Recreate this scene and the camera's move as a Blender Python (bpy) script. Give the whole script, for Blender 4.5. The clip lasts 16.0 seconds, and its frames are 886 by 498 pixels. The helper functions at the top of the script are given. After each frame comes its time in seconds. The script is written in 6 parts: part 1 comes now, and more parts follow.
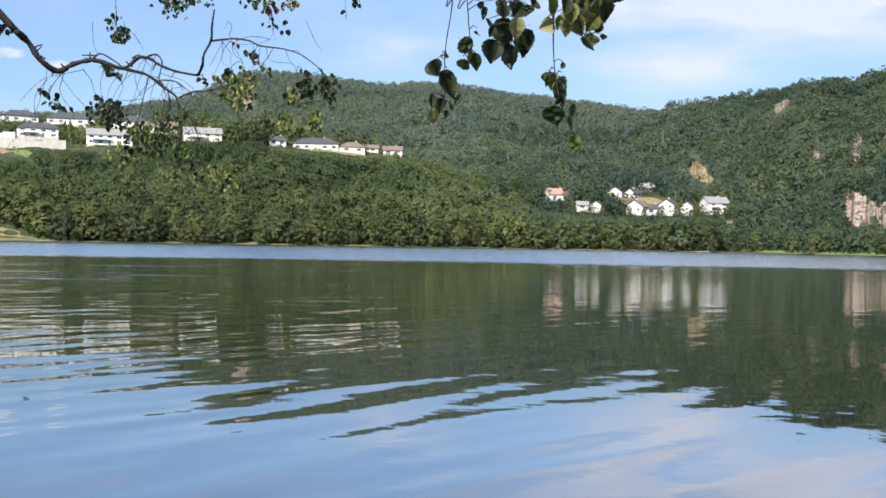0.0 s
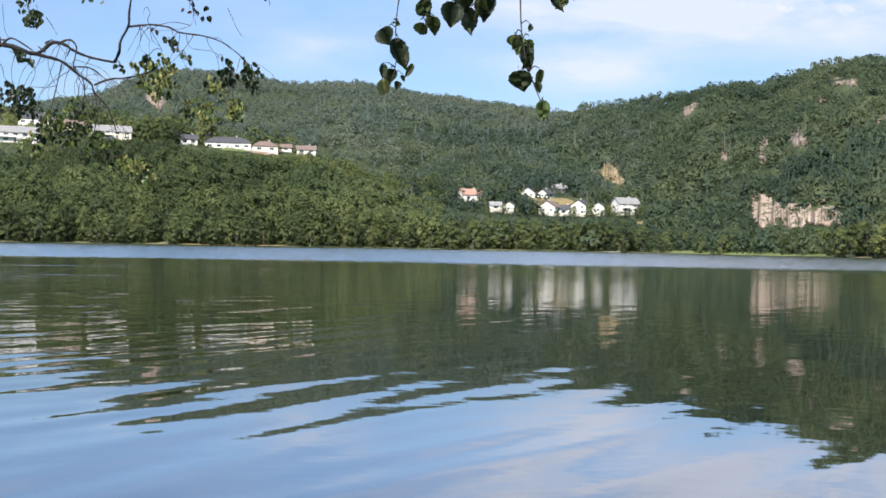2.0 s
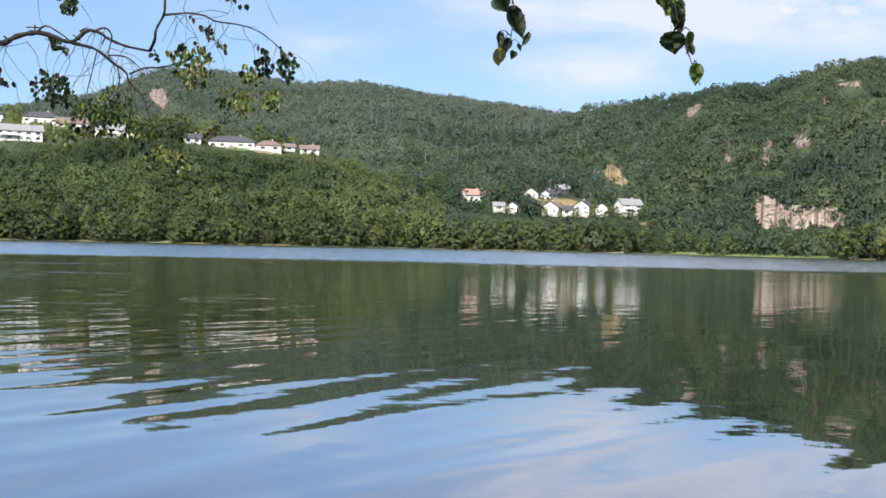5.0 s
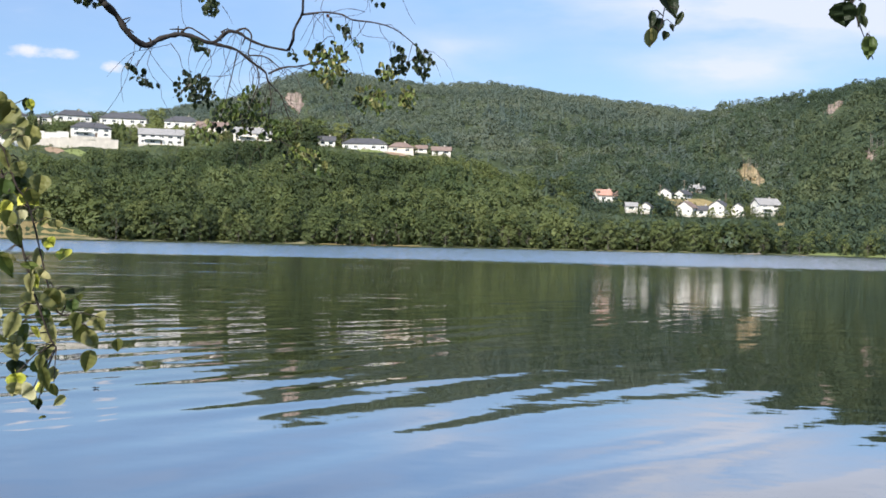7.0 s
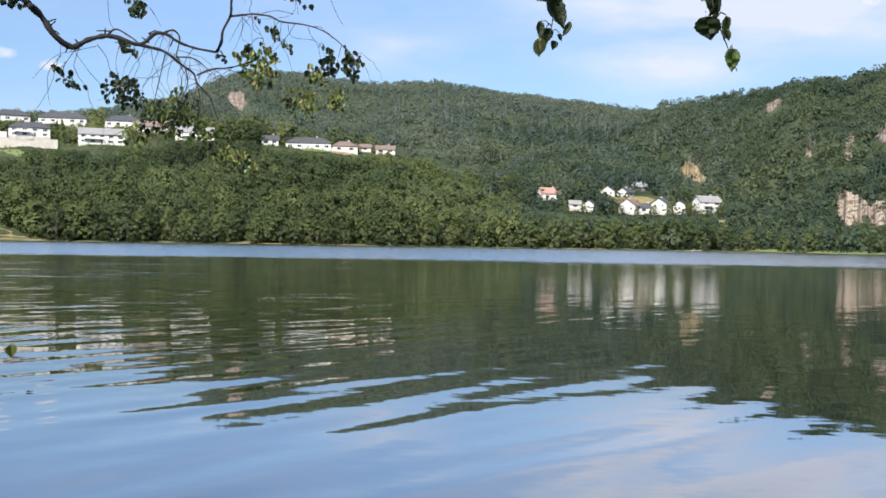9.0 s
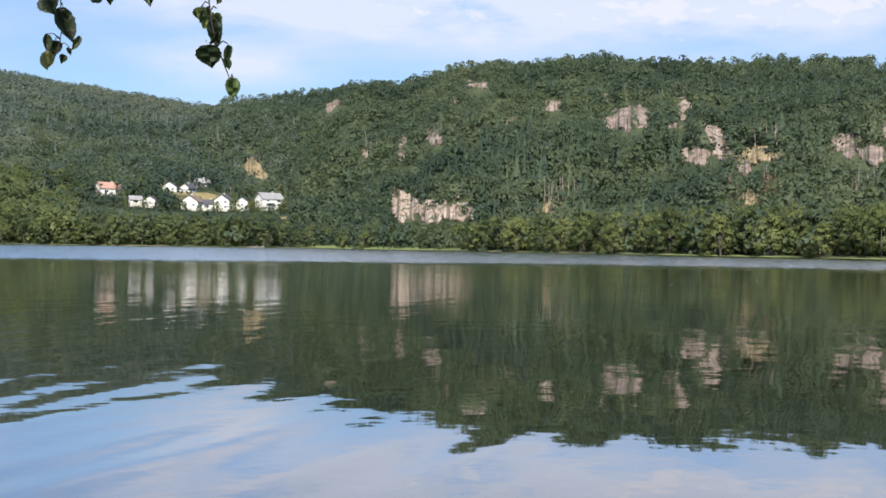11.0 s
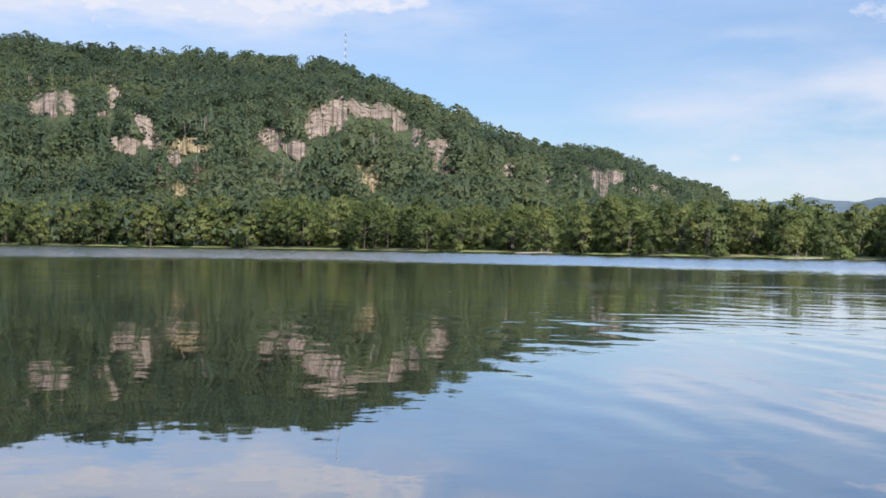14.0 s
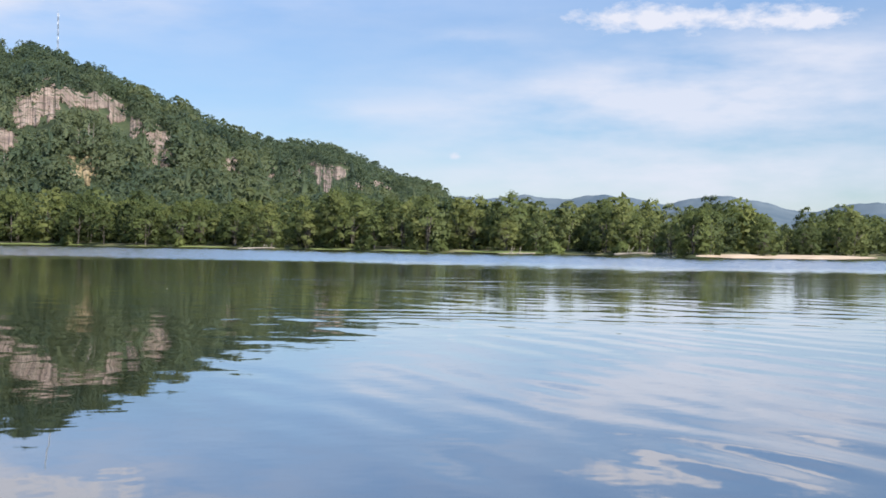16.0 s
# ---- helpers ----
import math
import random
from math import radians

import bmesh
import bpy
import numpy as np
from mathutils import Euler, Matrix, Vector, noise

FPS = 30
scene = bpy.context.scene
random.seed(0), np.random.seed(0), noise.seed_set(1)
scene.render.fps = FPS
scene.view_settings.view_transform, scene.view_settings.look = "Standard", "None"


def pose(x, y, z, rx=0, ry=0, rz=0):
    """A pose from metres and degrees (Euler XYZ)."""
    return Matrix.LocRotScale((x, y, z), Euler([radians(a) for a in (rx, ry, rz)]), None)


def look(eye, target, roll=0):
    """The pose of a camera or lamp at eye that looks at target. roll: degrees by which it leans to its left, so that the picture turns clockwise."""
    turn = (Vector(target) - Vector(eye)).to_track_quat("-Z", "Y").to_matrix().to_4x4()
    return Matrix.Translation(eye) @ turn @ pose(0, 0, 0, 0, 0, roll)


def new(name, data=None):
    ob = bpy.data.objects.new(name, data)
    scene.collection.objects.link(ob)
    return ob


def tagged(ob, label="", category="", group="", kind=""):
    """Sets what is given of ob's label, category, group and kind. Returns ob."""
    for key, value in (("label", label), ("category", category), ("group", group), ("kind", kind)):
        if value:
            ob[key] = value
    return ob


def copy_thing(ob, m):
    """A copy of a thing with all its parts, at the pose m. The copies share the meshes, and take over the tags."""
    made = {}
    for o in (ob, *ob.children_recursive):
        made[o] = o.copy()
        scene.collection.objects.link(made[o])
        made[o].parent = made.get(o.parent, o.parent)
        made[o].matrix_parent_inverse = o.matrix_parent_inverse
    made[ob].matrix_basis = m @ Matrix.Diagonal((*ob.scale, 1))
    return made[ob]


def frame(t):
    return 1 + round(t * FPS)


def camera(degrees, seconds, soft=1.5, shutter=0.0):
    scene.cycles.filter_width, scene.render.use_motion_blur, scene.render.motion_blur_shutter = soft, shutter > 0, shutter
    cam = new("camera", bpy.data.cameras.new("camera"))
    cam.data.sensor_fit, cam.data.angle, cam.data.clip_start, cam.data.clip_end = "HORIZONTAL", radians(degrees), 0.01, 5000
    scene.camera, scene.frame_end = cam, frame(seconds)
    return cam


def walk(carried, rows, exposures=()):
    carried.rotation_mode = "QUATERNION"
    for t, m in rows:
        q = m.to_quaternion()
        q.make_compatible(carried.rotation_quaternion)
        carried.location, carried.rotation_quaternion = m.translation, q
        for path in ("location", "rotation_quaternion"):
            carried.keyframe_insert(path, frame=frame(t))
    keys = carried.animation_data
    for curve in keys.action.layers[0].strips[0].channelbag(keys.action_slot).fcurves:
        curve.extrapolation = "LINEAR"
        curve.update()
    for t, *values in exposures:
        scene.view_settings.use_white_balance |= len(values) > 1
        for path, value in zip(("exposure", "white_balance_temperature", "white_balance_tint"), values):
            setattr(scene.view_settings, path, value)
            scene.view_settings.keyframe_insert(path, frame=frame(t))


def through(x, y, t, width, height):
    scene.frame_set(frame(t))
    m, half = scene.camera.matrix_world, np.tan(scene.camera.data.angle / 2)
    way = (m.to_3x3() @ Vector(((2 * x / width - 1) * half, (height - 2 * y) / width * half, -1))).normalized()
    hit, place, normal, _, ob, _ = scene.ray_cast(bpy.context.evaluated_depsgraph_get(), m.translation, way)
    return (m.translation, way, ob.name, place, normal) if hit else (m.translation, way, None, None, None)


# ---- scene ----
cam = camera(40.47, 16.0, soft=1.65)
EXPOSURES = [(0, 0.75), (8.0, 0.74), (10.5, 0.67), (12.5, 0.7), (13.4, 0.7), (14.2, 0.56), (14.8, 0.51), (16.0, 0.6)]
PATH = [
    (0.0, 0.000, 0.000, 1.700, 89.72, -0.97, -0.00),
    (0.5, -0.010, 0.046, 1.674, 89.73, -0.96, -2.38),
    (1.0, -0.035, 0.084, 1.669, 89.79, -1.03, -3.55),
    (1.5, -0.054, 0.116, 1.660, 89.75, -1.03, -3.90),
    (2.0, -0.070, 0.129, 1.657, 89.80, -1.03, -4.11),
    (2.5, -0.081, 0.137, 1.650, 89.72, -1.04, -4.32),
    (3.0, -0.132, 0.150, 1.636, 89.72, -1.14, -4.88),
    (3.2, -0.147, 0.157, 1.635, 89.73, -1.22, -5.09),
    (5.3, -0.285, 0.256, 1.604, 89.82, -1.34, -3.34),
    (5.5, -0.291, 0.265, 1.601, 89.81, -1.36, -2.49),
    (6.0, -0.295, 0.285, 1.593, 89.77, -1.31, -0.12),
    (6.5, -0.304, 0.299, 1.589, 89.72, -1.31, 1.51),
    (7.0, -0.297, 0.303, 1.587, 89.71, -1.29, 2.26),
    (7.5, -0.284, 0.284, 1.580, 89.69, -1.27, 2.43),
    (8.0, -0.255, 0.270, 1.580, 89.64, -1.21, 2.22),
    (8.2, -0.246, 0.266, 1.580, 89.66, -1.10, 2.03),
    (10.3, -0.145, 0.225, 1.643, 89.89, -0.92, -11.96),
    (10.5, -0.138, 0.222, 1.644, 89.86, -0.87, -14.73),
    (11.0, -0.126, 0.214, 1.641, 89.84, -0.81, -20.97),
    (11.5, -0.114, 0.204, 1.641, 89.81, -0.76, -25.45),
    (12.0, -0.096, 0.191, 1.645, 89.83, -0.78, -29.17),
    (12.5, -0.078, 0.175, 1.649, 89.78, -0.69, -33.81),
    (13.0, -0.060, 0.158, 1.654, 89.71, -0.70, -38.55),
    (13.5, -0.043, 0.140, 1.660, 89.73, -0.70, -43.19),
    (14.0, -0.025, 0.122, 1.665, 89.74, -0.68, -47.62),
    (14.5, -0.008, 0.103, 1.671, 89.71, -0.71, -51.46),
    (15.0, 0.009, 0.083, 1.676, 89.66, -0.74, -54.93),
    (15.5, 0.026, 0.064, 1.682, 89.66, -0.75, -58.03),
    (16.0, 0.043, 0.045, 1.688, 89.67, -0.73, -60.73),
]
walk(cam, [(t, pose(*p)) for t, *p in PATH], EXPOSURES)

# ---- light ----
SUN_AZ, SUN_EL = -160.0, 42.0
scene.view_settings.exposure = 0.75


def sky_world():
    """Clear summer sky with drifting cloud, denser over the long hill and over the far mountains."""
    w = bpy.data.worlds.new("sky")
    scene.world = w
    w.use_nodes = True
    nt = w.node_tree
    nt.nodes.clear()
    N, L = nt.nodes.new, nt.links.new

    def maths(op, a, b=None, clamp=False):
        n = N("ShaderNodeMath")
        n.operation, n.use_clamp = op, clamp
        for i, v in enumerate((a, b)):
            if v is None:
                continue
            if isinstance(v, (int, float)):
                n.inputs[i].default_value = v
            else:
                L(v, n.inputs[i])
        return n.outputs[0]

    sky = N("ShaderNodeTexSky")
    sky.sky_type, sky.sun_disc = "NISHITA", False
    sky.sun_elevation, sky.sun_rotation = radians(SUN_EL), radians(SUN_AZ)
    sky.air_density, sky.dust_density, sky.ozone_density = 0.8, 0.15, 2.5
    co = N("ShaderNodeTexCoord")
    sep = N("ShaderNodeSeparateXYZ")
    L(co.outputs["Generated"], sep.inputs[0])
    az = maths("MULTIPLY", maths("ARCTAN2", sep.outputs[0], sep.outputs[1]), 57.2958)
    el = maths("MULTIPLY", maths("ARCSINE", sep.outputs[2]), 57.2958)
    comb = N("ShaderNodeCombineXYZ")
    L(maths("MULTIPLY", az, 0.16), comb.inputs[0])
    L(maths("MULTIPLY", el, 0.55), comb.inputs[1])
    wisps = N("ShaderNodeTexNoise")
    wisps.inputs["Scale"].default_value, wisps.inputs["Detail"].default_value, wisps.inputs["Roughness"].default_value = 0.9, 7, 0.55
    L(comb.outputs[0], wisps.inputs["Vector"])
    comb2 = N("ShaderNodeCombineXYZ")
    L(maths("MULTIPLY", az, 0.5), comb2.inputs[0])
    L(maths("MULTIPLY", el, 1.0), comb2.inputs[1])
    puffs = N("ShaderNodeTexNoise")
    puffs.inputs["Scale"].default_value, puffs.inputs["Detail"].default_value, puffs.inputs["Roughness"].default_value = 1.3, 8, 0.6
    L(comb2.outputs[0], puffs.inputs["Vector"])

    def bank(a, e, wa, we, amount):
        da = maths("POWER", maths("ABSOLUTE", maths("DIVIDE", maths("SUBTRACT", az, a), wa)), 2)
        de = maths("POWER", maths("ABSOLUTE", maths("DIVIDE", maths("SUBTRACT", el, e), we)), 2)
        g = maths("POWER", 2.718, maths("MULTIPLY", maths("ADD", da, de), -1.0))
        return maths("MULTIPLY", g, amount)

    def total(rows):
        out = None
        for r in rows:
            b = bank(*r)
            out = b if out is None else maths("ADD", out, b)
        return out

    thin = total(THIN_CLOUD)
    thin = maths("MULTIPLY", thin, maths("MULTIPLY", maths("SUBTRACT", wisps.outputs[0], 0.25), 2.4, clamp=True), clamp=True)
    everywhere = maths("MULTIPLY", maths("MULTIPLY", maths("SUBTRACT", wisps.outputs[0], 0.47), 3.0, clamp=True), 0.35)
    thick = total(THICK_CLOUD)
    thick = maths("MULTIPLY", maths("SUBTRACT", maths("ADD", maths("MULTIPLY", puffs.outputs[0], 1.7), thick), 1.28), 1.9, clamp=True)
    cover = maths("MAXIMUM", maths("MAXIMUM", maths("MULTIPLY", thin, 0.8), everywhere), thick, clamp=True)
    mix = N("ShaderNodeMix")
    mix.data_type = "RGBA"
    L(cover, mix.inputs["Factor"])
    blue = N("ShaderNodeMix")
    blue.data_type, blue.blend_type = "RGBA", "MULTIPLY"
    blue.inputs["Factor"].default_value = 1.0
    blue.inputs[7].default_value = (0.965, 1.0, 1.055, 1)
    L(sky.outputs[0], blue.inputs[6])
    rise = N("ShaderNodeMapRange")
    L(el, rise.inputs[0])
    for i, v in enumerate((0.0, 11.0, 0.6, 0.93)):
        rise.inputs[i + 1].default_value = v
    deep = N("ShaderNodeVectorMath")
    deep.operation = "SCALE"
    L(blue.outputs[2], deep.inputs[0])
    # sky above the view is lifted to brighten its reflection in the water
    zenith = N("ShaderNodeMapRange")
    L(el, zenith.inputs[0])
    for i, v in enumerate((10.5, 26.0, 0.0, 0.7)):
        zenith.inputs[i + 1].default_value = v
    L(maths("ADD", rise.outputs[0], zenith.outputs[0]), deep.inputs["Scale"])
    L(deep.outputs[0], mix.inputs[6])
    mix.inputs[7].default_value = CLOUD_WHITE
    bg = N("ShaderNodeBackground")
    bg.inputs[1].default_value = SKY_STRENGTH
    L(mix.outputs[2], bg.inputs[0])
    L(bg.outputs[0], N("ShaderNodeOutputWorld").inputs[0])


SKY_STRENGTH = 0.0985
CLOUD_WHITE = (5.45, 5.62, 6.4, 1)
# bearing, height, half width, half height (degrees), amount
# last thin row is unseen cloud, added above the view to brighten the water
THIN_CLOUD = ((-2.5, 9.0, 2.6, 0.9, 0.7), (14, 10.9, 7, 1.0, 1.1), (11, 8.3, 4, 1.0, 1.2), (29, 11.8, 17, 2.5, 1.9),
              (58, 6.0, 4, 0.7, 0.35), (72, 7.0, 10, 1.8, 1.0), (77, 9.0, 6, 1.0, 0.75), (74, 3.5, 20, 3.6, 1.0), (62, 9.7, 2.5, 0.4, 0.5), (20, 24, 110, 10, 1.25))
THICK_CLOUD = ((-21.5, 8.2, 0.85, 0.42, 0.78), (-19.7, 8.15, 1.0, 0.4, 0.82), (-17.8, 7.7, 0.7, 0.36, 0.75), (13, 11.0, 6, 1.0, 0.58), (22, 11.2, 6, 1.3, 0.68), (31, 11.0, 5, 1.4, 0.82),
               (39, 11.1, 4.6, 1.4, 0.84), (44.8, 11.6, 3.8, 1.1, 0.78), (54.2, 8.8, 1.8, 0.45, 0.48), (61.8, 6.7, 1.6, 0.4, 0.42), (63.3, 11.4, 0.9, 0.35, 0.62), (70.5, 10.5, 4.8, 0.9, 0.98), (77.5, 10.2, 3, 0.9, 0.86),
               (79.8, 8.2, 1.8, 0.7, 0.58), (75, 8.1, 1.2, 0.45, 0.45), (61.2, 4.1, 0.55, 0.25, 0.75), (66.8, 3.1, 0.4, 0.3, 0.7), (70, 6.7, 2.6, 0.6, 0.46))
sky_world()

sun = new("sun", bpy.data.lights.new("sun", "SUN"))
sun.data.energy, sun.data.angle, sun.data.color = 5.0, radians(0.53), (1.0, 0.93, 0.82)
a, e = radians(SUN_AZ), radians(SUN_EL)
sun.matrix_world = look((50 * math.sin(a) * math.cos(e), 50 * math.cos(a) * math.cos(e), 50 * math.sin(e)), (0, 0, 0))


# ---- materials ----
class Nodes:
    """A node material with short ways to add noise, ramps and bumps."""

    def __init__(self, name, rough=0.7, metal=0.0, spec=0.3):
        self.m = bpy.data.materials.new(name)
        self.m.use_nodes = True
        self.t = self.m.node_tree
        self.b = self.t.nodes["Principled BSDF"]
        self.out = self.t.nodes["Material Output"]
        self.b.inputs["Roughness"].default_value = rough
        self.b.inputs["Metallic"].default_value = metal
        self.b.inputs["Specular IOR Level"].default_value = spec

    def add(self, kind, operation=None, use_clamp=None, data_type=None, blend_type=None, clamp=None, interpolation_type=None):
        n = self.t.nodes.new("ShaderNode" + kind)
        if operation is not None:
            n.operation = operation
        if use_clamp is not None:
            n.use_clamp = use_clamp
        if data_type is not None:
            n.data_type = data_type
        if blend_type is not None:
            n.blend_type = blend_type
        if clamp is not None:
            n.clamp = clamp
        if interpolation_type is not None:
            n.interpolation_type = interpolation_type
        return n

    def link(self, a, b):
        self.t.links.new(a, b)

    def where(self, scale=(1, 1, 1)):
        co = self.add("TexCoord")
        mp = self.add("Mapping")
        mp.inputs["Scale"].default_value = scale
        self.link(co.outputs["Object"], mp.inputs[0])
        return mp.outputs[0]

    def noise(self, vec, scale, detail=4, rough=0.55, distort=0.0):
        n = self.add("TexNoise")
        n.inputs["Scale"].default_value, n.inputs["Detail"].default_value = scale, detail
        n.inputs["Roughness"].default_value, n.inputs["Distortion"].default_value = rough, distort
        self.link(vec, n.inputs["Vector"])
        return n.outputs[0]

    def maths(self, op, a, b=0.0, clamp=False):
        n = self.add("Math", operation=op, use_clamp=clamp)
        for i, v in enumerate((a, b)):
            if isinstance(v, (int, float)):
                n.inputs[i].default_value = v
            else:
                self.link(v, n.inputs[i])
        return n.outputs[0]

    def span(self, v, lo, hi, to_lo=0.0, to_hi=1.0):
        n = self.add("MapRange", clamp=True, interpolation_type="SMOOTHSTEP")
        self.link(v, n.inputs[0])
        for i, x in enumerate((lo, hi, to_lo, to_hi)):
            n.inputs[i + 1].default_value = x
        return n.outputs[0]

    def ramp(self, v, *stops):
        n = self.add("ValToRGB")
        r = n.color_ramp
        while len(r.elements) < len(stops):
            r.elements.new(0.5)
        for el, (p, c) in zip(r.elements, stops):
            el.position, el.color = p, (*c, 1)
        self.link(v, n.inputs[0])
        return n.outputs[0]

    def mix(self, f, a, b, blend="MIX"):
        n = self.add("Mix", data_type="RGBA", blend_type=blend)
        for s, v in ((0, f), (6, a), (7, b)):
            if isinstance(v, (int, float)):
                n.inputs[s].default_value = v
            elif isinstance(v, tuple):
                n.inputs[s].default_value = (*v, 1)
            else:
                self.link(v, n.inputs[s])
        return n.outputs[2]

    def colour(self, v):
        if isinstance(v, tuple):
            self.b.inputs["Base Color"].default_value = (*v, 1)
        else:
            self.link(v, self.b.inputs["Base Color"])
        return self

    def bump(self, v, dist, strength=1.0):
        n = self.add("Bump")
        n.inputs["Distance"].default_value = dist
        if isinstance(strength, (int, float)):
            n.inputs["Strength"].default_value = strength
        else:
            self.link(strength, n.inputs["Strength"])
        self.link(v, n.inputs["Height"])
        self.link(n.outputs[0], self.b.inputs["Normal"])
        return self


def foliage(name, dark, mid, light, size, through=0.25, grain=0.75, gap_shade=0.5, relief=0.6, single=False):
    """Leaves: colour changes from tree to tree, from bough to bough and by the stand, with shade painted between
    sprays; some light comes through.
    """
    n = Nodes(name, 0.55, 0, 0.25)
    p = n.where()
    if single:
        own = n.add("ObjectInfo").outputs["Random"]
    else:
        kept = n.add("Attribute")
        kept.attribute_name = "tone"
        own = kept.outputs["Fac"]
    clump = n.noise(p, 5.0 / size, 3, 0.6)
    geo = n.add("NewGeometry")
    v = n.maths("ADD", n.maths("MULTIPLY", own, 0.66), n.maths("MULTIPLY", clump, 0.34))
    v = n.maths("ADD", v, n.maths("MULTIPLY", n.maths("SUBTRACT", geo.outputs["Random Per Island"], 0.5), 0.13 if single else 0.06))
    c = n.ramp(v, (0.24, dark), (0.5, mid), (0.78, light))
    # older and cooler stands in broad patches
    broad = n.noise(n.where((1, 1, 1.6)), 0.012, 4, 0.6)
    c = n.mix(n.span(broad, 0.5, 0.62, 0.0, 1.0), c, (0.8, 0.87, 0.95), "MULTIPLY")
    c = n.mix(n.span(broad, 0.47, 0.37, 0.0, 1.0), c, (1.07, 1.05, 0.95), "MULTIPLY")
    # shade in the gaps between leaf sprays is put into the colour
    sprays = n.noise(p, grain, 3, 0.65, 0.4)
    c = n.mix(n.span(sprays, 0.34, 0.56, gap_shade, 0.0), c, tuple(0.3 * x for x in mid))
    n.bump(sprays, 0.9 / grain, relief)
    n.colour(c)
    tr = n.add("BsdfTranslucent")
    n.link(n.mix(0.25, c, (0.17, 0.19, 0.06)), tr.inputs[0])
    ms = n.add("MixShader")
    ms.inputs[0].default_value = through
    n.link(n.b.outputs[0], ms.inputs[1])
    n.link(tr.outputs[0], ms.inputs[2])
    n.link(ms.outputs[0], n.out.inputs[0])
    return n.m


def ground_material():
    """Forest floor and grass; pale dry grass and mud close above the water."""
    n = Nodes("earth_and_grass", 0.9, 0, 0.15)
    p = n.where()
    floor_ = n.maths("ADD", n.maths("MULTIPLY", n.noise(p, 0.05, 4), 0.45), n.maths("MULTIPLY", n.noise(p, 0.45, 4, 0.7), 0.55))
    c = n.ramp(floor_, (0.38, (0.018, 0.026, 0.013)), (0.5, (0.045, 0.062, 0.03)), (0.62, (0.085, 0.1, 0.048)))
    sep = n.add("SeparateXYZ")
    n.link(p, sep.inputs[0])
    low = n.span(n.maths("ADD", sep.outputs[2], n.maths("MULTIPLY", n.noise(p, 0.04, 3), 1.6)), 1.2, 2.2)
    edge = n.ramp(n.noise(p, 0.08, 5), (0.38, (0.05, 0.065, 0.03)), (0.52, (0.1, 0.11, 0.055)), (0.66, (0.24, 0.21, 0.13)))
    n.colour(n.mix(low, edge, c))
    n.bump(n.noise(p, 1.5, 5), 0.3, 0.7)
    return n.m


def water_material():
    """Brown-green lake water: glassy near the bank, roughened by wind beyond."""
    n = Nodes("lake_water", 0.0, 0, 0.5)
    n.colour((0.005, 0.006, 0.004))
    n.b.inputs["IOR"].default_value = 1.38
    p = n.where()
    ln = n.add("VectorMath", operation="LENGTH")
    n.link(p, ln.inputs[0])
    r = n.maths("ADD", ln.outputs["Value"], n.maths("MULTIPLY", n.maths("SUBTRACT", n.noise(n.where((0.012, 0.03, 0.02)), 1.0, 3), 0.5), 50.0))
    side = n.add("SeparateXYZ")
    n.link(p, side.inputs[0])
    windy = n.span(n.maths("ADD", r, n.span(n.maths("ARCTAN2", side.outputs[0], side.outputs[1]), 0.7, 1.1, 0.0, 20.0)), 92, 124)
    n.link(n.span(ln.outputs["Value"], 13, 55, 0.02, 0.085), n.b.inputs["Roughness"])
    swell = n.noise(n.where((0.8, 0.8, 1)), 1.0, 3, 0.5)
    patch = n.span(n.noise(n.where((0.02, 0.05, 1)), 1.0, 3), 0.3, 0.7, 0.3, 1.0)
    turned = n.add("Mapping")
    turned.inputs["Rotation"].default_value = (0, 0, radians(36.9))
    n.link(p, turned.inputs[0])
    long_ = n.add("Mapping")
    long_.inputs["Scale"].default_value = (0.42, 0.06, 1)
    n.link(turned.outputs[0], long_.inputs[0])
    trains = n.noise(long_.outputs[0], 1.0, 2, 0.45)
    sep = n.add("SeparateXYZ")
    n.link(p, sep.inputs[0])
    lively = n.span(n.maths("ADD", sep.outputs[0], n.maths("MULTIPLY", n.noise(n.where((0.03, 0.03, 1)), 1.0, 2), 30.0)), 26, 2, 0.25, 1.0)
    far_off = n.span(ln.outputs["Value"], 12, 25)
    trains = n.maths("MULTIPLY", trains, n.maths("MULTIPLY", n.maths("MULTIPLY", lively, far_off), 0.05))
    # wavelets in rings about the camera's spot to fit its view, longer the farther out
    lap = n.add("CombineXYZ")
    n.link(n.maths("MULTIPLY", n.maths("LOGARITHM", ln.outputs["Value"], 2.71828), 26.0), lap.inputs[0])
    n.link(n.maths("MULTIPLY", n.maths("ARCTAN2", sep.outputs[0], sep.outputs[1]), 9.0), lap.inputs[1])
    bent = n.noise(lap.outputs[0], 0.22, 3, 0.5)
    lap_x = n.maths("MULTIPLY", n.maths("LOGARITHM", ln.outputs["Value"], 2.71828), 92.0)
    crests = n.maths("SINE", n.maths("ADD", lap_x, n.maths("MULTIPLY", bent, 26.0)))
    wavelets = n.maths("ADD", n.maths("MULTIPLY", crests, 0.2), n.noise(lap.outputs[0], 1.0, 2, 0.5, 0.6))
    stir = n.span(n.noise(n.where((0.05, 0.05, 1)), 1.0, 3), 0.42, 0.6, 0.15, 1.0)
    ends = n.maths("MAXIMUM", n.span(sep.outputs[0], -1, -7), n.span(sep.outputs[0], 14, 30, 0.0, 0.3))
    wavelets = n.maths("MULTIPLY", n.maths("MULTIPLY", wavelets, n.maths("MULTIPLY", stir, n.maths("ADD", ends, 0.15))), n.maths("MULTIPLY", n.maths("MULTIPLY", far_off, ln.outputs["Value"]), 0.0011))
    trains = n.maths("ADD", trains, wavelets)
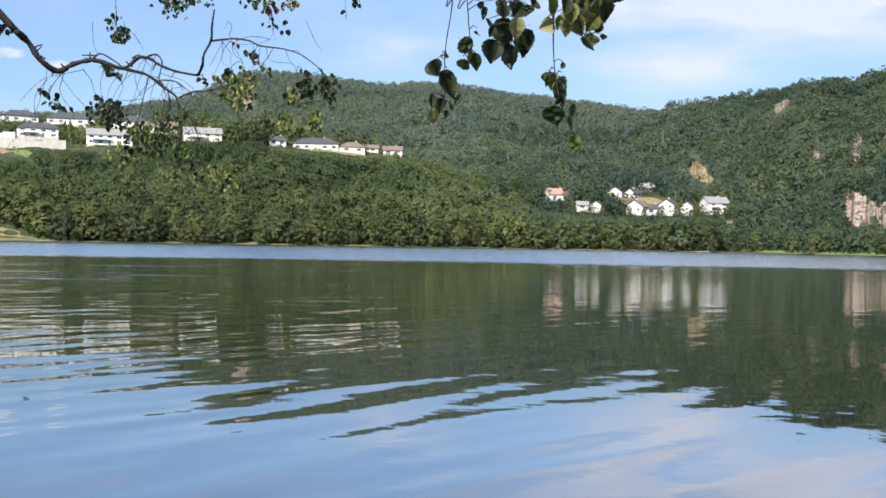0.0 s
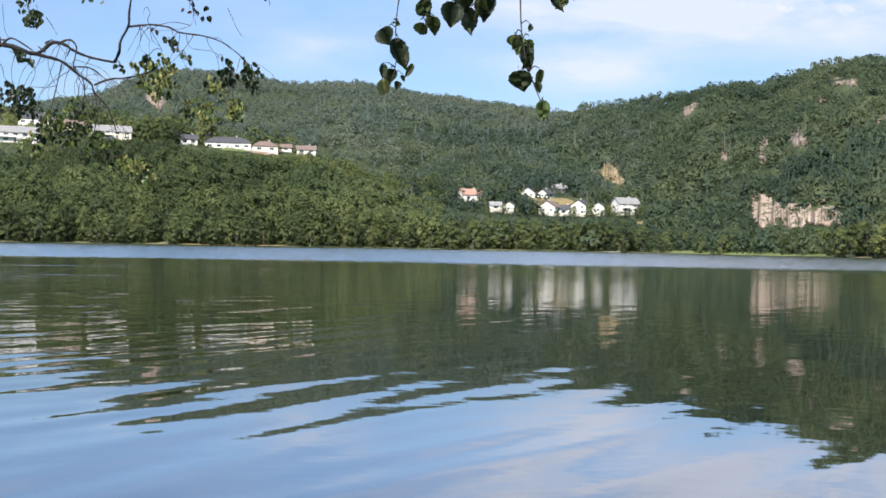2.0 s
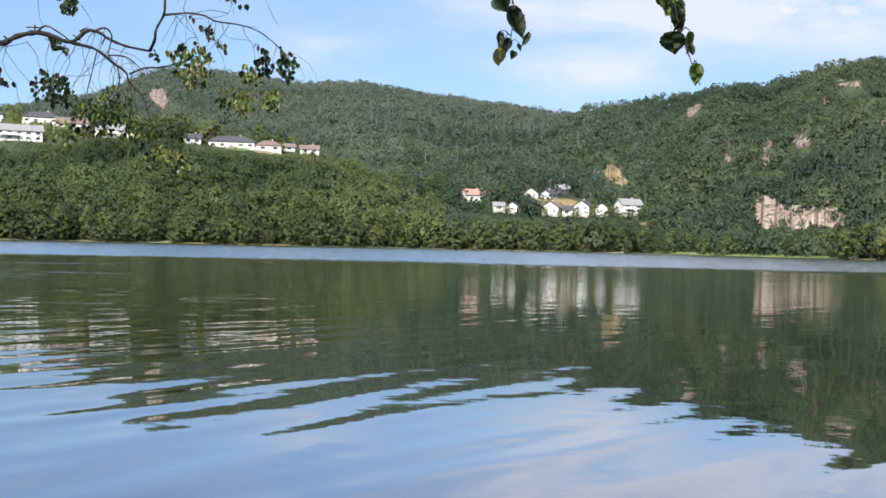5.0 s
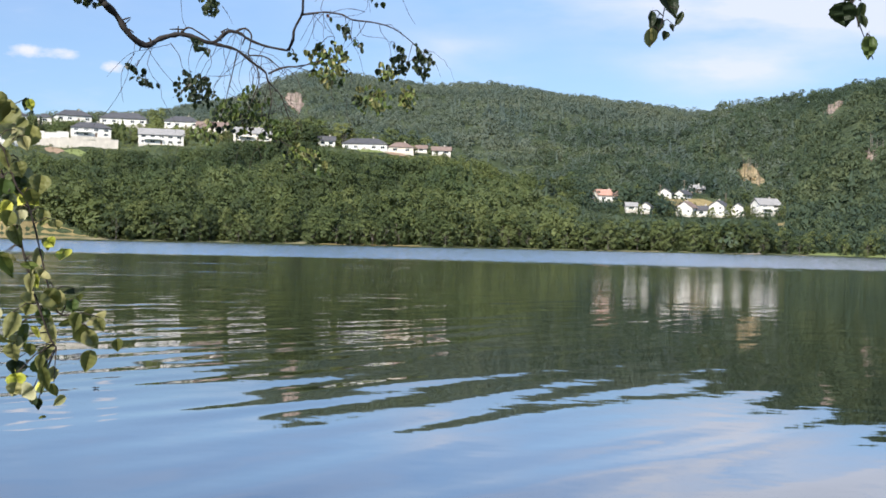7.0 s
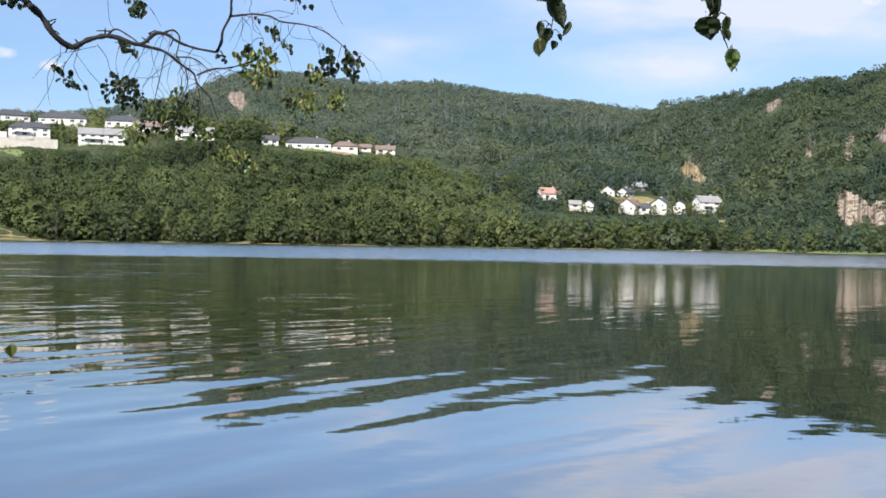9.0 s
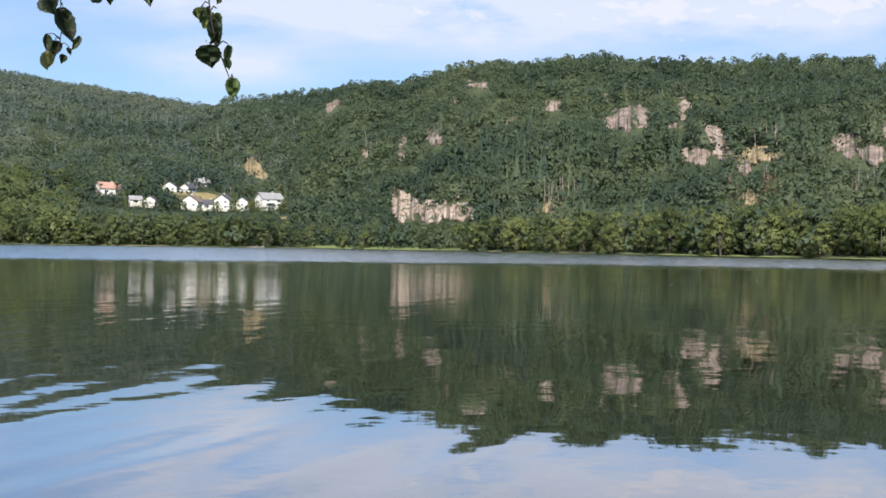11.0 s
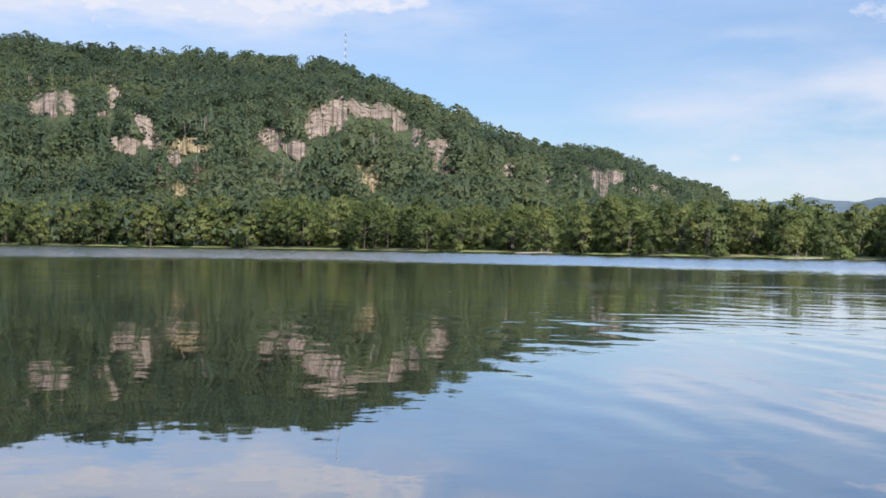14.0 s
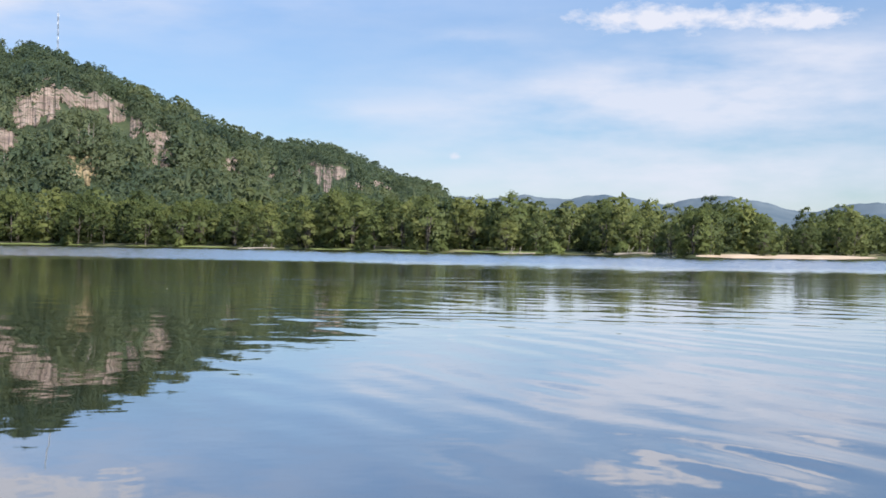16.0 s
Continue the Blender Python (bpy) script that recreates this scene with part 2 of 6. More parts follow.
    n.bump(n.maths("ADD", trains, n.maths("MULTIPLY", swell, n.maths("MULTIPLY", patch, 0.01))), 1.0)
    calm = n.b.inputs["Normal"].links[0].from_socket
    # wind waves, normals leaned towards the camera's spot to reflect more sky
    facets = n.add("TexNoise")
    facets.inputs["Scale"].default_value, facets.inputs["Detail"].default_value = 1.7, 3
    n.link(p, facets.inputs["Vector"])
    slope = n.add("VectorMath", operation="SUBTRACT")
    n.link(facets.outputs["Color"], slope.inputs[0])
    slope.inputs[1].default_value = (0.5, 0.5, 0.5)
    amp = n.add("VectorMath", operation="MULTIPLY")
    n.link(slope.outputs[0], amp.inputs[0])
    amp.inputs[1].default_value = (0.3, 0.3, 0.0)
    unit = n.add("VectorMath", operation="NORMALIZE")
    n.link(p, unit.inputs[0])
    lean = n.add("VectorMath", operation="MULTIPLY")
    n.link(unit.outputs[0], lean.inputs[0])
    lean.inputs[1].default_value = (-0.08, -0.08, 0.0)
    both = n.add("VectorMath", operation="ADD")
    n.link(amp.outputs[0], both.inputs[0])
    n.link(lean.outputs[0], both.inputs[1])
    up = n.add("VectorMath", operation="ADD")
    n.link(both.outputs[0], up.inputs[0])
    up.inputs[1].default_value = (0, 0, 1)
    blend = n.add("Mix", data_type="VECTOR")
    n.link(windy, blend.inputs["Factor"])
    n.link(calm, blend.inputs[4])
    n.link(up.outputs[0], blend.inputs[5])
    norm = n.add("VectorMath", operation="NORMALIZE")
    n.link(blend.outputs[1], norm.inputs[0])
    n.link(norm.outputs[0], n.b.inputs["Normal"])
    # added coat gleam, set by distance and bearing from the camera to brighten reflections
    n.link(norm.outputs[0], n.b.inputs["Coat Normal"])
    coat_gleam = n.maths("MAXIMUM", n.span(ln.outputs["Value"], 8.5, 17, 1.0, 0.15), n.span(n.maths("ARCTAN2", side.outputs[0], side.outputs[1]), 0.62, 0.98, 0.0, 0.95))
    n.link(n.maths("MAXIMUM", coat_gleam, n.span(ln.outputs["Value"], 26, 70, 0.0, 0.6)), n.b.inputs["Coat Weight"])
    n.link(n.span(ln.outputs["Value"], 13, 60, 0.02, 0.06), n.b.inputs["Coat Roughness"])
    return n.m


def rock_material(name, a, b, c):
    """Weathered granite: broad tone, upright dark cracks, ledges and some lichen."""
    n = Nodes(name, 0.88, 0, 0.15)
    p = n.where()
    sep = n.add("SeparateXYZ")
    n.link(p, sep.inputs[0])
    along = n.add("CombineXYZ")
    n.link(n.maths("MULTIPLY", n.maths("ARCTAN2", sep.outputs[0], sep.outputs[1]), 750.0), along.inputs[0])
    n.link(n.maths("MULTIPLY", sep.outputs[2], 0.045), along.inputs[1])
    tone = n.ramp(n.maths("ADD", n.maths("MULTIPLY", n.noise(along.outputs[0], 0.14, 5, 0.6), 0.45), n.maths("MULTIPLY", n.noise(p, 0.11, 6, 0.65), 0.55)), (0.38, a), (0.5, b), (0.62, c))
    crack = n.noise(along.outputs[0], 0.36, 3, 0.6, 0.5)
    ledge = n.noise(n.where((0.12, 0.12, 0.3)), 1.0, 4, 0.6)
    col = n.mix(n.span(crack, 0.38, 0.48, 0.65, 0.0), tone, tuple(0.28 * x for x in a))
    col = n.mix(n.span(ledge, 0.34, 0.42, 0.04, 0.0), col, tuple(0.4 * x for x in a))
    lichen = n.span(n.noise(p, 0.24, 6, 0.65), 0.5, 0.6, 0, 0.85)
    n.colour(n.mix(lichen, col, (0.06, 0.07, 0.035)))
    n.bump(n.maths("ADD", n.maths("MULTIPLY", crack, 2.0), n.noise(along.outputs[0], 1.0, 2, 0.6)), 1.2, 0.9)
    return n.m


GROUND = ground_material()
WATER = water_material()
ROCK = rock_material("pink_granite", (0.17, 0.13, 0.11), (0.28, 0.215, 0.18), (0.385, 0.315, 0.27))
QUARRY = rock_material("pale_quarry_rock", (0.235, 0.18, 0.145), (0.365, 0.285, 0.228), (0.47, 0.39, 0.322))
CLAY = rock_material("ochre_gravel_slope", (0.19, 0.145, 0.085), (0.31, 0.24, 0.14), (0.41, 0.33, 0.22))
# aerial haze is put into the far leaf colour, less into the hill's
LEAF_HAZED = foliage("hazed_forest_leaves", (0.1318, 0.1716, 0.1431), (0.1504, 0.191, 0.1488), (0.1939, 0.2266, 0.1657), 16, 0.5, 0.5, 0.03, 0.12)
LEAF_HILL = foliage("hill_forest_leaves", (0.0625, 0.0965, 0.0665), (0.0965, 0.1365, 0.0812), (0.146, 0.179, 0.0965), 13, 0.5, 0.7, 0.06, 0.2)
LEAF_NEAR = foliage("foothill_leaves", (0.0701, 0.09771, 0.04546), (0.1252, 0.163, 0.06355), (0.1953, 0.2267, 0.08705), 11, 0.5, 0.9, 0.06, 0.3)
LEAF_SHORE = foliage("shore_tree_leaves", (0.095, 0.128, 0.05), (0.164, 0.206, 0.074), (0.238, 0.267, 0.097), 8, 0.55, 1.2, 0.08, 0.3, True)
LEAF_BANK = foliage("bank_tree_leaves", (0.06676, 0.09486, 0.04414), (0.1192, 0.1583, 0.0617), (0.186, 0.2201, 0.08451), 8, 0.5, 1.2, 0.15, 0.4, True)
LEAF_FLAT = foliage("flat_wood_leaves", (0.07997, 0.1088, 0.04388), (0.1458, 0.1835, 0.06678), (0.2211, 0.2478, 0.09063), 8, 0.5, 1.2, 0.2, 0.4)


# ---- the lie of the land, crests set to fit the camera's view ----
def smooth(x, lo, hi):
    u = np.clip((np.asarray(x, float) - lo) / (hi - lo), 0, 1)
    return u * u * (3 - 2 * u)


def curve(x, rows):
    """A smooth line through a few (bearing, value) rows."""
    xs, ys = np.array([r[0] for r in rows], float), np.array([r[1] for r in rows], float)
    h = np.diff(xs)
    s = np.diff(ys) / h
    d = np.zeros(len(xs))
    d[1:-1] = np.where(s[1:] * s[:-1] > 0, 2 * s[1:] * s[:-1] / (s[1:] + s[:-1] + 1e-12), 0)
    x = np.clip(x, xs[0], xs[-1])
    i = np.clip(np.searchsorted(xs, x) - 1, 0, len(h) - 1)
    u = (x - xs[i]) / h[i]
    return (ys[i] * (1 + 2 * u) * (1 - u) ** 2 + ys[i + 1] * u * u * (3 - 2 * u) + h[i] * (d[i] * u * (1 - u) ** 2 - d[i + 1] * u * u * (1 - u)))


def value_noise(x, y, seed=0):
    xi, yi = np.floor(x).astype(np.int64), np.floor(y).astype(np.int64)
    fx, fy = x - xi, y - yi
    fx, fy = fx * fx * (3 - 2 * fx), fy * fy * (3 - 2 * fy)

    def hsh(i, j):
        v = (i * 374761393 + j * 668265263 + seed * 1442695041) & 0xFFFFFFFF
        v = ((v ^ (v >> 13)) * 1274126177) & 0xFFFFFFFF
        return ((v ^ (v >> 16)) & 0xFFFF) / 65535.0
    return (hsh(xi, yi) * (1 - fx) + hsh(xi + 1, yi) * fx) * (1 - fy) + (hsh(xi, yi + 1) * (1 - fx) + hsh(xi + 1, yi + 1) * fx) * fy - 0.5


def fbm(x, y, octaves=4, seed=0):
    out, a = 0, 1.0
    for k in range(octaves):
        out = out + a * value_noise(x, y, seed + k)
        x, y, a = x * 2.03 + 11.3, y * 2.03 + 5.1, a * 0.5
    return out


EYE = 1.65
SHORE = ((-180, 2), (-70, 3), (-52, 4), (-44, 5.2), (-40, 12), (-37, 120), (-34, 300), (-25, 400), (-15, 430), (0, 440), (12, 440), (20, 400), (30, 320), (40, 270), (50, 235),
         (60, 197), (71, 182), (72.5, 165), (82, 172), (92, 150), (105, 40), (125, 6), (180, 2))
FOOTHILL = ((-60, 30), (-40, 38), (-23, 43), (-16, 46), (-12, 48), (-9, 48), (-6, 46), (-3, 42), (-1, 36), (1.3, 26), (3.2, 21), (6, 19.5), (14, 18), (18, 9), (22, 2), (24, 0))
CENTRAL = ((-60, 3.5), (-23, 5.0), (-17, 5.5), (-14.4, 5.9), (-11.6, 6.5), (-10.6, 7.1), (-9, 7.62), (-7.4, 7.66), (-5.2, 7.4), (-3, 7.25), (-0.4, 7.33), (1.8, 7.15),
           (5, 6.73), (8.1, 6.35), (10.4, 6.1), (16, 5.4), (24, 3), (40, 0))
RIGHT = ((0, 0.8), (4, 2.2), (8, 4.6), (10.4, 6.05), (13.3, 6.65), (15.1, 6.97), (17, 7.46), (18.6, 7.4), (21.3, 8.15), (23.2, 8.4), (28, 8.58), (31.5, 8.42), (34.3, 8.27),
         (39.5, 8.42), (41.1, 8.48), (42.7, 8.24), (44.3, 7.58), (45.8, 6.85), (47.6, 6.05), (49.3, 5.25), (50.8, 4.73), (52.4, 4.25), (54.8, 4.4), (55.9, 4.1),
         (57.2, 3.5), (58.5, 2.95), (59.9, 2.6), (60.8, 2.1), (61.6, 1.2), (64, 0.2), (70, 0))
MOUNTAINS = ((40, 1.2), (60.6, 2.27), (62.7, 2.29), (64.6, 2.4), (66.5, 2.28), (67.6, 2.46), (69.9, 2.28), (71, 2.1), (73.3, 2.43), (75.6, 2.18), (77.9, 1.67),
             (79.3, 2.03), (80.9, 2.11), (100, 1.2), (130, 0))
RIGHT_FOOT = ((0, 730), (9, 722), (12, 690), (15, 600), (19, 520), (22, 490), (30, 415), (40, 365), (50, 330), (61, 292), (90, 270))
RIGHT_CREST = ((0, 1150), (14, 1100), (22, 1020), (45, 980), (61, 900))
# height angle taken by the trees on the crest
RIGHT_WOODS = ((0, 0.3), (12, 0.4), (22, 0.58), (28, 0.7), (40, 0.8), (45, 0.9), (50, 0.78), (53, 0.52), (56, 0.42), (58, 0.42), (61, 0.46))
PADS = []


def shore(az):
    return curve(az, SHORE) + 9 * fbm(np.asarray(az) * 0.5, np.asarray(az) * 0.0 + 3, 3, 5) * smooth(az, -36, -28) * (1 - smooth(az, 90, 96))


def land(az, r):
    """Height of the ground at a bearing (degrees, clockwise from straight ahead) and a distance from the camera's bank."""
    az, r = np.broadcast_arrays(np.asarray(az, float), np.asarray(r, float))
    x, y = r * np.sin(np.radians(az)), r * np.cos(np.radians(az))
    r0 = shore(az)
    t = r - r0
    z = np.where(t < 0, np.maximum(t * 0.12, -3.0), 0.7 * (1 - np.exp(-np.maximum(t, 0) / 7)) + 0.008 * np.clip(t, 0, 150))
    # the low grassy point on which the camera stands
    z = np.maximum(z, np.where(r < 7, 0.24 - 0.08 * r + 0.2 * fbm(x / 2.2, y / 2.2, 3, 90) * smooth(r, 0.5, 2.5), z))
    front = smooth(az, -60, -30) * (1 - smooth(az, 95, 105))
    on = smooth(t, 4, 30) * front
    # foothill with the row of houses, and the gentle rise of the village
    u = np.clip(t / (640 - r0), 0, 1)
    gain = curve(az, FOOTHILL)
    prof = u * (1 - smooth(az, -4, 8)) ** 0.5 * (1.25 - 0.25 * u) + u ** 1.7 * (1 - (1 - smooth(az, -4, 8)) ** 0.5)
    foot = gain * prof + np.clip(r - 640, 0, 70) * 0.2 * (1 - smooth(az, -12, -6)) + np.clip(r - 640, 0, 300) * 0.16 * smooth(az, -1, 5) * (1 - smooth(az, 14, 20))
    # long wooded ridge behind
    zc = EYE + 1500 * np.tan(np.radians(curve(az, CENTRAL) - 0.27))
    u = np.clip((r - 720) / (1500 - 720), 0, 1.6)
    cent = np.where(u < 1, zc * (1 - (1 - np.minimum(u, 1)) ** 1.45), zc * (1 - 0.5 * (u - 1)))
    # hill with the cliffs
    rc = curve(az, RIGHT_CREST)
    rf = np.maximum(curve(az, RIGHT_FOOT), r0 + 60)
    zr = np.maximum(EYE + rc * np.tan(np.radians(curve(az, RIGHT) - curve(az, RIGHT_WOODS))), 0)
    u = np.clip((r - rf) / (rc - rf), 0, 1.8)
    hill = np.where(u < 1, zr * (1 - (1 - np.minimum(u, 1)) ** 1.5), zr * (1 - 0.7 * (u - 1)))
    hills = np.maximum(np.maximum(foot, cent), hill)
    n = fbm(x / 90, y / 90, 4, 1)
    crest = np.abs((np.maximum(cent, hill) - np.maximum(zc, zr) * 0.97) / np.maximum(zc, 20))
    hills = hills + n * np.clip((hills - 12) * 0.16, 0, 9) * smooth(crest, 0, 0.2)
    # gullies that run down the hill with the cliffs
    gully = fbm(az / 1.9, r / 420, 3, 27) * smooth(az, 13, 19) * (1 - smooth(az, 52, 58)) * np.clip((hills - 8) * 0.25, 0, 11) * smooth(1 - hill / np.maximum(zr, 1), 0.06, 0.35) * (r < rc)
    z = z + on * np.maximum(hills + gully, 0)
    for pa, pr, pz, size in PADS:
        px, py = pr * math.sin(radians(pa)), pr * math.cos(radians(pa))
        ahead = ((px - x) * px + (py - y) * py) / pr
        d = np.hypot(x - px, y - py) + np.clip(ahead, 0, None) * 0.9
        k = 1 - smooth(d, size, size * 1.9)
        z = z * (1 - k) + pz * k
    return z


def place(az, r, dz=0.0):
    return Vector((r * math.sin(radians(az)), r * math.cos(radians(az)), float(land(az, r)) + dz))


def mesh_object(name, verts, faces, mat, smooth_shade=False):
    """One mesh object from arrays; faces is an (n, 3) or (n, 4) array."""
    verts, faces = np.asarray(verts, np.float32), np.asarray(faces, np.int32)
    me = bpy.data.meshes.new(name)
    k = faces.shape[1]
    me.vertices.add(len(verts))
    me.vertices.foreach_set("co", verts.ravel())
    me.loops.add(faces.size)
    me.loops.foreach_set("vertex_index", faces.ravel())
    me.polygons.add(len(faces))
    me.polygons.foreach_set("loop_start", np.arange(0, faces.size, k, dtype=np.int32))
    me.polygons.foreach_set("use_smooth", np.full(len(faces), smooth_shade))
    me.update(calc_edges=True)
    if mat:
        me.materials.append(mat)
    return new(name, me)


def sheet(az, r, fn):
    """A polar sheet: vertices and quads over bearings and distances."""
    A, R = np.meshgrid(az, r)
    Z = fn(A, R)
    v = np.stack([R * np.sin(np.radians(A)), R * np.cos(np.radians(A)), Z], -1).reshape(-1, 3)
    i = np.arange((len(r) - 1) * len(az)).reshape(len(r) - 1, len(az))[:, :-1].ravel()
    m = len(az)
    return v, np.stack([i, i + m, i + m + 1, i + 1], 1)

# ---- houses: bearing, distance, floor height, width, depth, wall height, turn, roof, colours ----
HILL_HOUSES = [
    (-22.25, 680, 58.5, 18, 11, 5.4, 5, "hip", "white", "slate"),
    (-20.72, 690, 61.4, 7, 7, 3.4, 0, "hip", "white", "slate"),
    (-19.51, 685, 62.0, 18.5, 11, 3.8, 8, "hip", "white", "slate"),
    (-18.72, 640, 51.0, 19.5, 10, 4.8, 4, "hip", "white", "slate"),
    (-22.08, 628, 43.1, 12.5, 9, 5.2, 12, "gable", "white", "grey"),
    (-17.24, 690, 62.2, 25, 12, 3.7, -6, "hip", "white", "slate"),
    (-15.58, 630, 47.8, 22, 9, 5.4, 3, "gable", "white", "grey"),
    (-14.63, 684, 61.2, 18.5, 11, 3.9, -4, "hip", "white", "slate"),
    (-13.25, 676, 59.0, 17, 9, 3.2, -4, "gable", "cream", "brown"),
    (-11.40, 640, 52.2, 19, 9, 4.4, 6, "gable", "cream", "grey"),
    (-7.91, 650, 51.8, 8.8, 7, 3.2, 0, "gable", "white", "slate"),
    (-6.09, 650, 49.6, 24, 11, 3.9, -3, "hip", "white", "slate"),
    (-4.41, 640, 48.3, 13, 9, 3.3, 5, "hip", "cream", "brown"),
    (-3.43, 650, 49.8, 6.2, 5, 2.4, 0, "gable", "white", "brown"),
    (-2.46, 650, 48.8, 10, 6, 2.5, 0, "gable", "white", "brown"),
]
VILLAGE = [
    (5.36, 660, 25.2, 12, 9, 4.2, 24, "gable", "white", "red"),
    (6.57, 620, 20.2, 5.8, 5, 2.3, 10, "gable", "white", "grey"),
    (7.27, 620, 19.2, 4.4, 6, 3.2, 75, "gable", "white", "slate"),
    (8.13, 690, 29.4, 5.6, 8, 3.0, 80, "gable", "white", "slate"),
    (8.95, 690, 29.2, 7.8, 7, 2.6, 60, "gable", "white", "slate"),
    (9.54, 720, 33.8, 9, 7, 2.6, 10, "gable", "brown", "grey"),
    (9.15, 620, 17.9, 8, 9, 4.2, 68, "gable", "white", "brown"),
    (9.85, 622, 17.9, 8, 6, 3.2, -10, "gable", "white", "slate"),
    (10.62, 620, 18.1, 8, 8, 5.0, 70, "gable", "white", "slate"),
    (11.46, 620, 18.6, 3.6, 6, 4.0, 80, "gable", "white", "slate"),
    (12.70, 630, 19.9, 12, 9, 4.6, 30, "gable", "white", "grey"),
]
for row in HILL_HOUSES + VILLAGE:
    PADS.append((row[0], row[1], row[2], max(row[3] * 0.58, 5.0)))

# ---- ground, lake ----
az_ring = np.concatenate([np.arange(-180, -34, 4.0), np.arange(-34, 94, 0.35), np.arange(94, 180, 4.0), [180.0]])
r_ring = np.concatenate([[0.001], np.linspace(0.3, 12, 24), np.geomspace(16, 130, 10), np.arange(140, 480, 6.0), np.arange(480, 820, 8.0),
                         np.arange(820, 1560, 18.0), np.geomspace(1650, 4900, 14)])
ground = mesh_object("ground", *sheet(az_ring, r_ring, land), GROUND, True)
tagged(ground, "lake bed, wooded slopes, hills and far mountains", "ground", kind="structure")


def ripples(A, R):
    """Low wave trains that run in from the open lake, stronger in patches."""
    x, y = R * np.sin(np.radians(A)), R * np.cos(np.radians(A))
    z = np.zeros_like(x)
    rng = np.random.default_rng(4)
    for k in range(14):
        d = math.atan2(-0.6, 0.8) + rng.normal(0, 0.2)
        lam = rng.uniform(0.5, 1.5)
        kx, ky = math.cos(d) * 2 * math.pi / lam, math.sin(d) * 2 * math.pi / lam
        group = np.clip(0.5 + 1.6 * fbm(x / 7 + k * 3.1, y / 7, 2, 20 + k), 0, 1.4)
        z += group * lam / (2 * math.pi) * WAVE_SLOPE * np.sin(kx * x + ky * y + rng.uniform(0, 6.28) + 2.0 * fbm(x / 5, y / 5, 2, 40 + k))
    return z * smooth(R, 4, 7) * (1 - smooth(R, 45, 60))


WAVE_SLOPE = 0.0065
wa = np.concatenate([np.arange(-180, -30, 6.0), np.arange(-30, 90, 0.5), np.arange(90, 180, 6.0), [180.0]])
wr = np.concatenate([[0.001, 2, 4], np.geomspace(5, 60, 330), np.geomspace(64, 900, 24)])
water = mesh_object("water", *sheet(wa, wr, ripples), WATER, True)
tagged(water, "calm lake water with low ripples", "water", kind="structure")


# ---- rock faces: bearing, height angle, half width, half height (degrees) ----
CLIFFS = [
    (18.95, 1.9, 0.62, 0.85), (20.1, 1.66, 0.95, 0.62), (21.5, 1.68, 0.85, 0.62), (29.3, 6.15, 0.75, 0.68), (30.25, 6.2, 0.55, 0.62), (32.17, 6.45, 0.46, 0.68), (31.82, 5.8, 0.68, 0.22),
    (33.55, 5.35, 0.6, 0.6), (34.05, 4.75, 0.42, 0.6), (32.91, 4.4, 0.95, 0.4), (34.83, 3.85, 0.4, 0.45), (39.55, 4.85, 0.85, 0.62), (40.6, 4.45, 0.7, 0.5),
    (41.55, 5.6, 0.75, 0.8), (42.4, 6.05, 0.8, 0.72), (43.5, 6.4, 0.85, 0.46), (44.6, 6.3, 0.85, 0.44), (45.5, 5.85, 0.68, 0.62), (46.15, 5.1, 0.5, 0.62),
    (47.14, 5.0, 0.4, 0.55), (47.6, 4.4, 0.42, 0.6), (47.6, 3.8, 0.6, 0.5), (54.95, 3.2, 0.42, 0.6), (55.2, 2.75, 0.32, 0.5), (55.8, 3.5, 0.5, 0.34), (54.4, 3.75, 0.28, 0.22), (55.55, 3.15, 0.5, 0.32),
]
OUTCROPS = [
    (15.5, 6.45, 0.3, 0.3), (15.85, 6.75, 0.25, 0.22), (22.2, 7.75, 0.36, 0.34), (22.75, 7.65, 0.4, 0.28), (20.49, 5.18, 0.38, 0.36), (18.93, 4.57, 0.28, 0.72), (17.19, 4.4, 0.3, 0.3), (21.4, 6.9, 0.18, 0.18),
    (24.12, 5.98, 0.22, 0.26), (26.19, 6.69, 0.52, 0.36), (39.77, 2.86, 0.26, 0.5), (53.75, 3.12, 0.34, 0.32), (50.7, 3.54, 0.6, 0.44), (52.51, 3.26, 0.4, 0.4),
    (57.6, 2.85, 0.36, 0.18), (58.1, 2.6, 0.34, 0.14), (56.75, 2.64, 0.2, 0.16), (52.4, 3.0, 0.22, 0.24), (-9.39, 6.54, 0.45, 0.44), (42.33, 7.17, 0.22, 0.22), (44.32, 4.93, 0.22, 0.24), (43.63, 8.03, 0.36, 0.15), (28.6, 7.1, 0.25, 0.2), (36.9, 2.35, 0.2, 0.3),
]
GRAVEL = [(44.16, 3.14, 0.78, 0.74), (35.36, 4.42, 1.12, 0.46), (35.09, 2.4, 0.55, 0.52), (25.92, 1.9, 0.75, 0.36), (11.9, 3.6, 0.62, 0.4), (12.4, 3.2, 0.4, 0.3), (40.86, 8.38, 0.4, 0.16)]
BARE = CLIFFS + OUTCROPS + GRAVEL


def ground_at(az, el, lo=430.0, hi=1520.0):
    """The distance at which the hillside stands at a height angle."""
    r = np.arange(max(lo, float(shore(az)) + 40), hi, 3.0)
    ang = np.degrees(np.arctan2(land(az, r) - EYE, r))
    k = np.argmax(ang >= el)
    return float(r[k]) if ang[k] >= el else float(r[np.argmax(ang)])


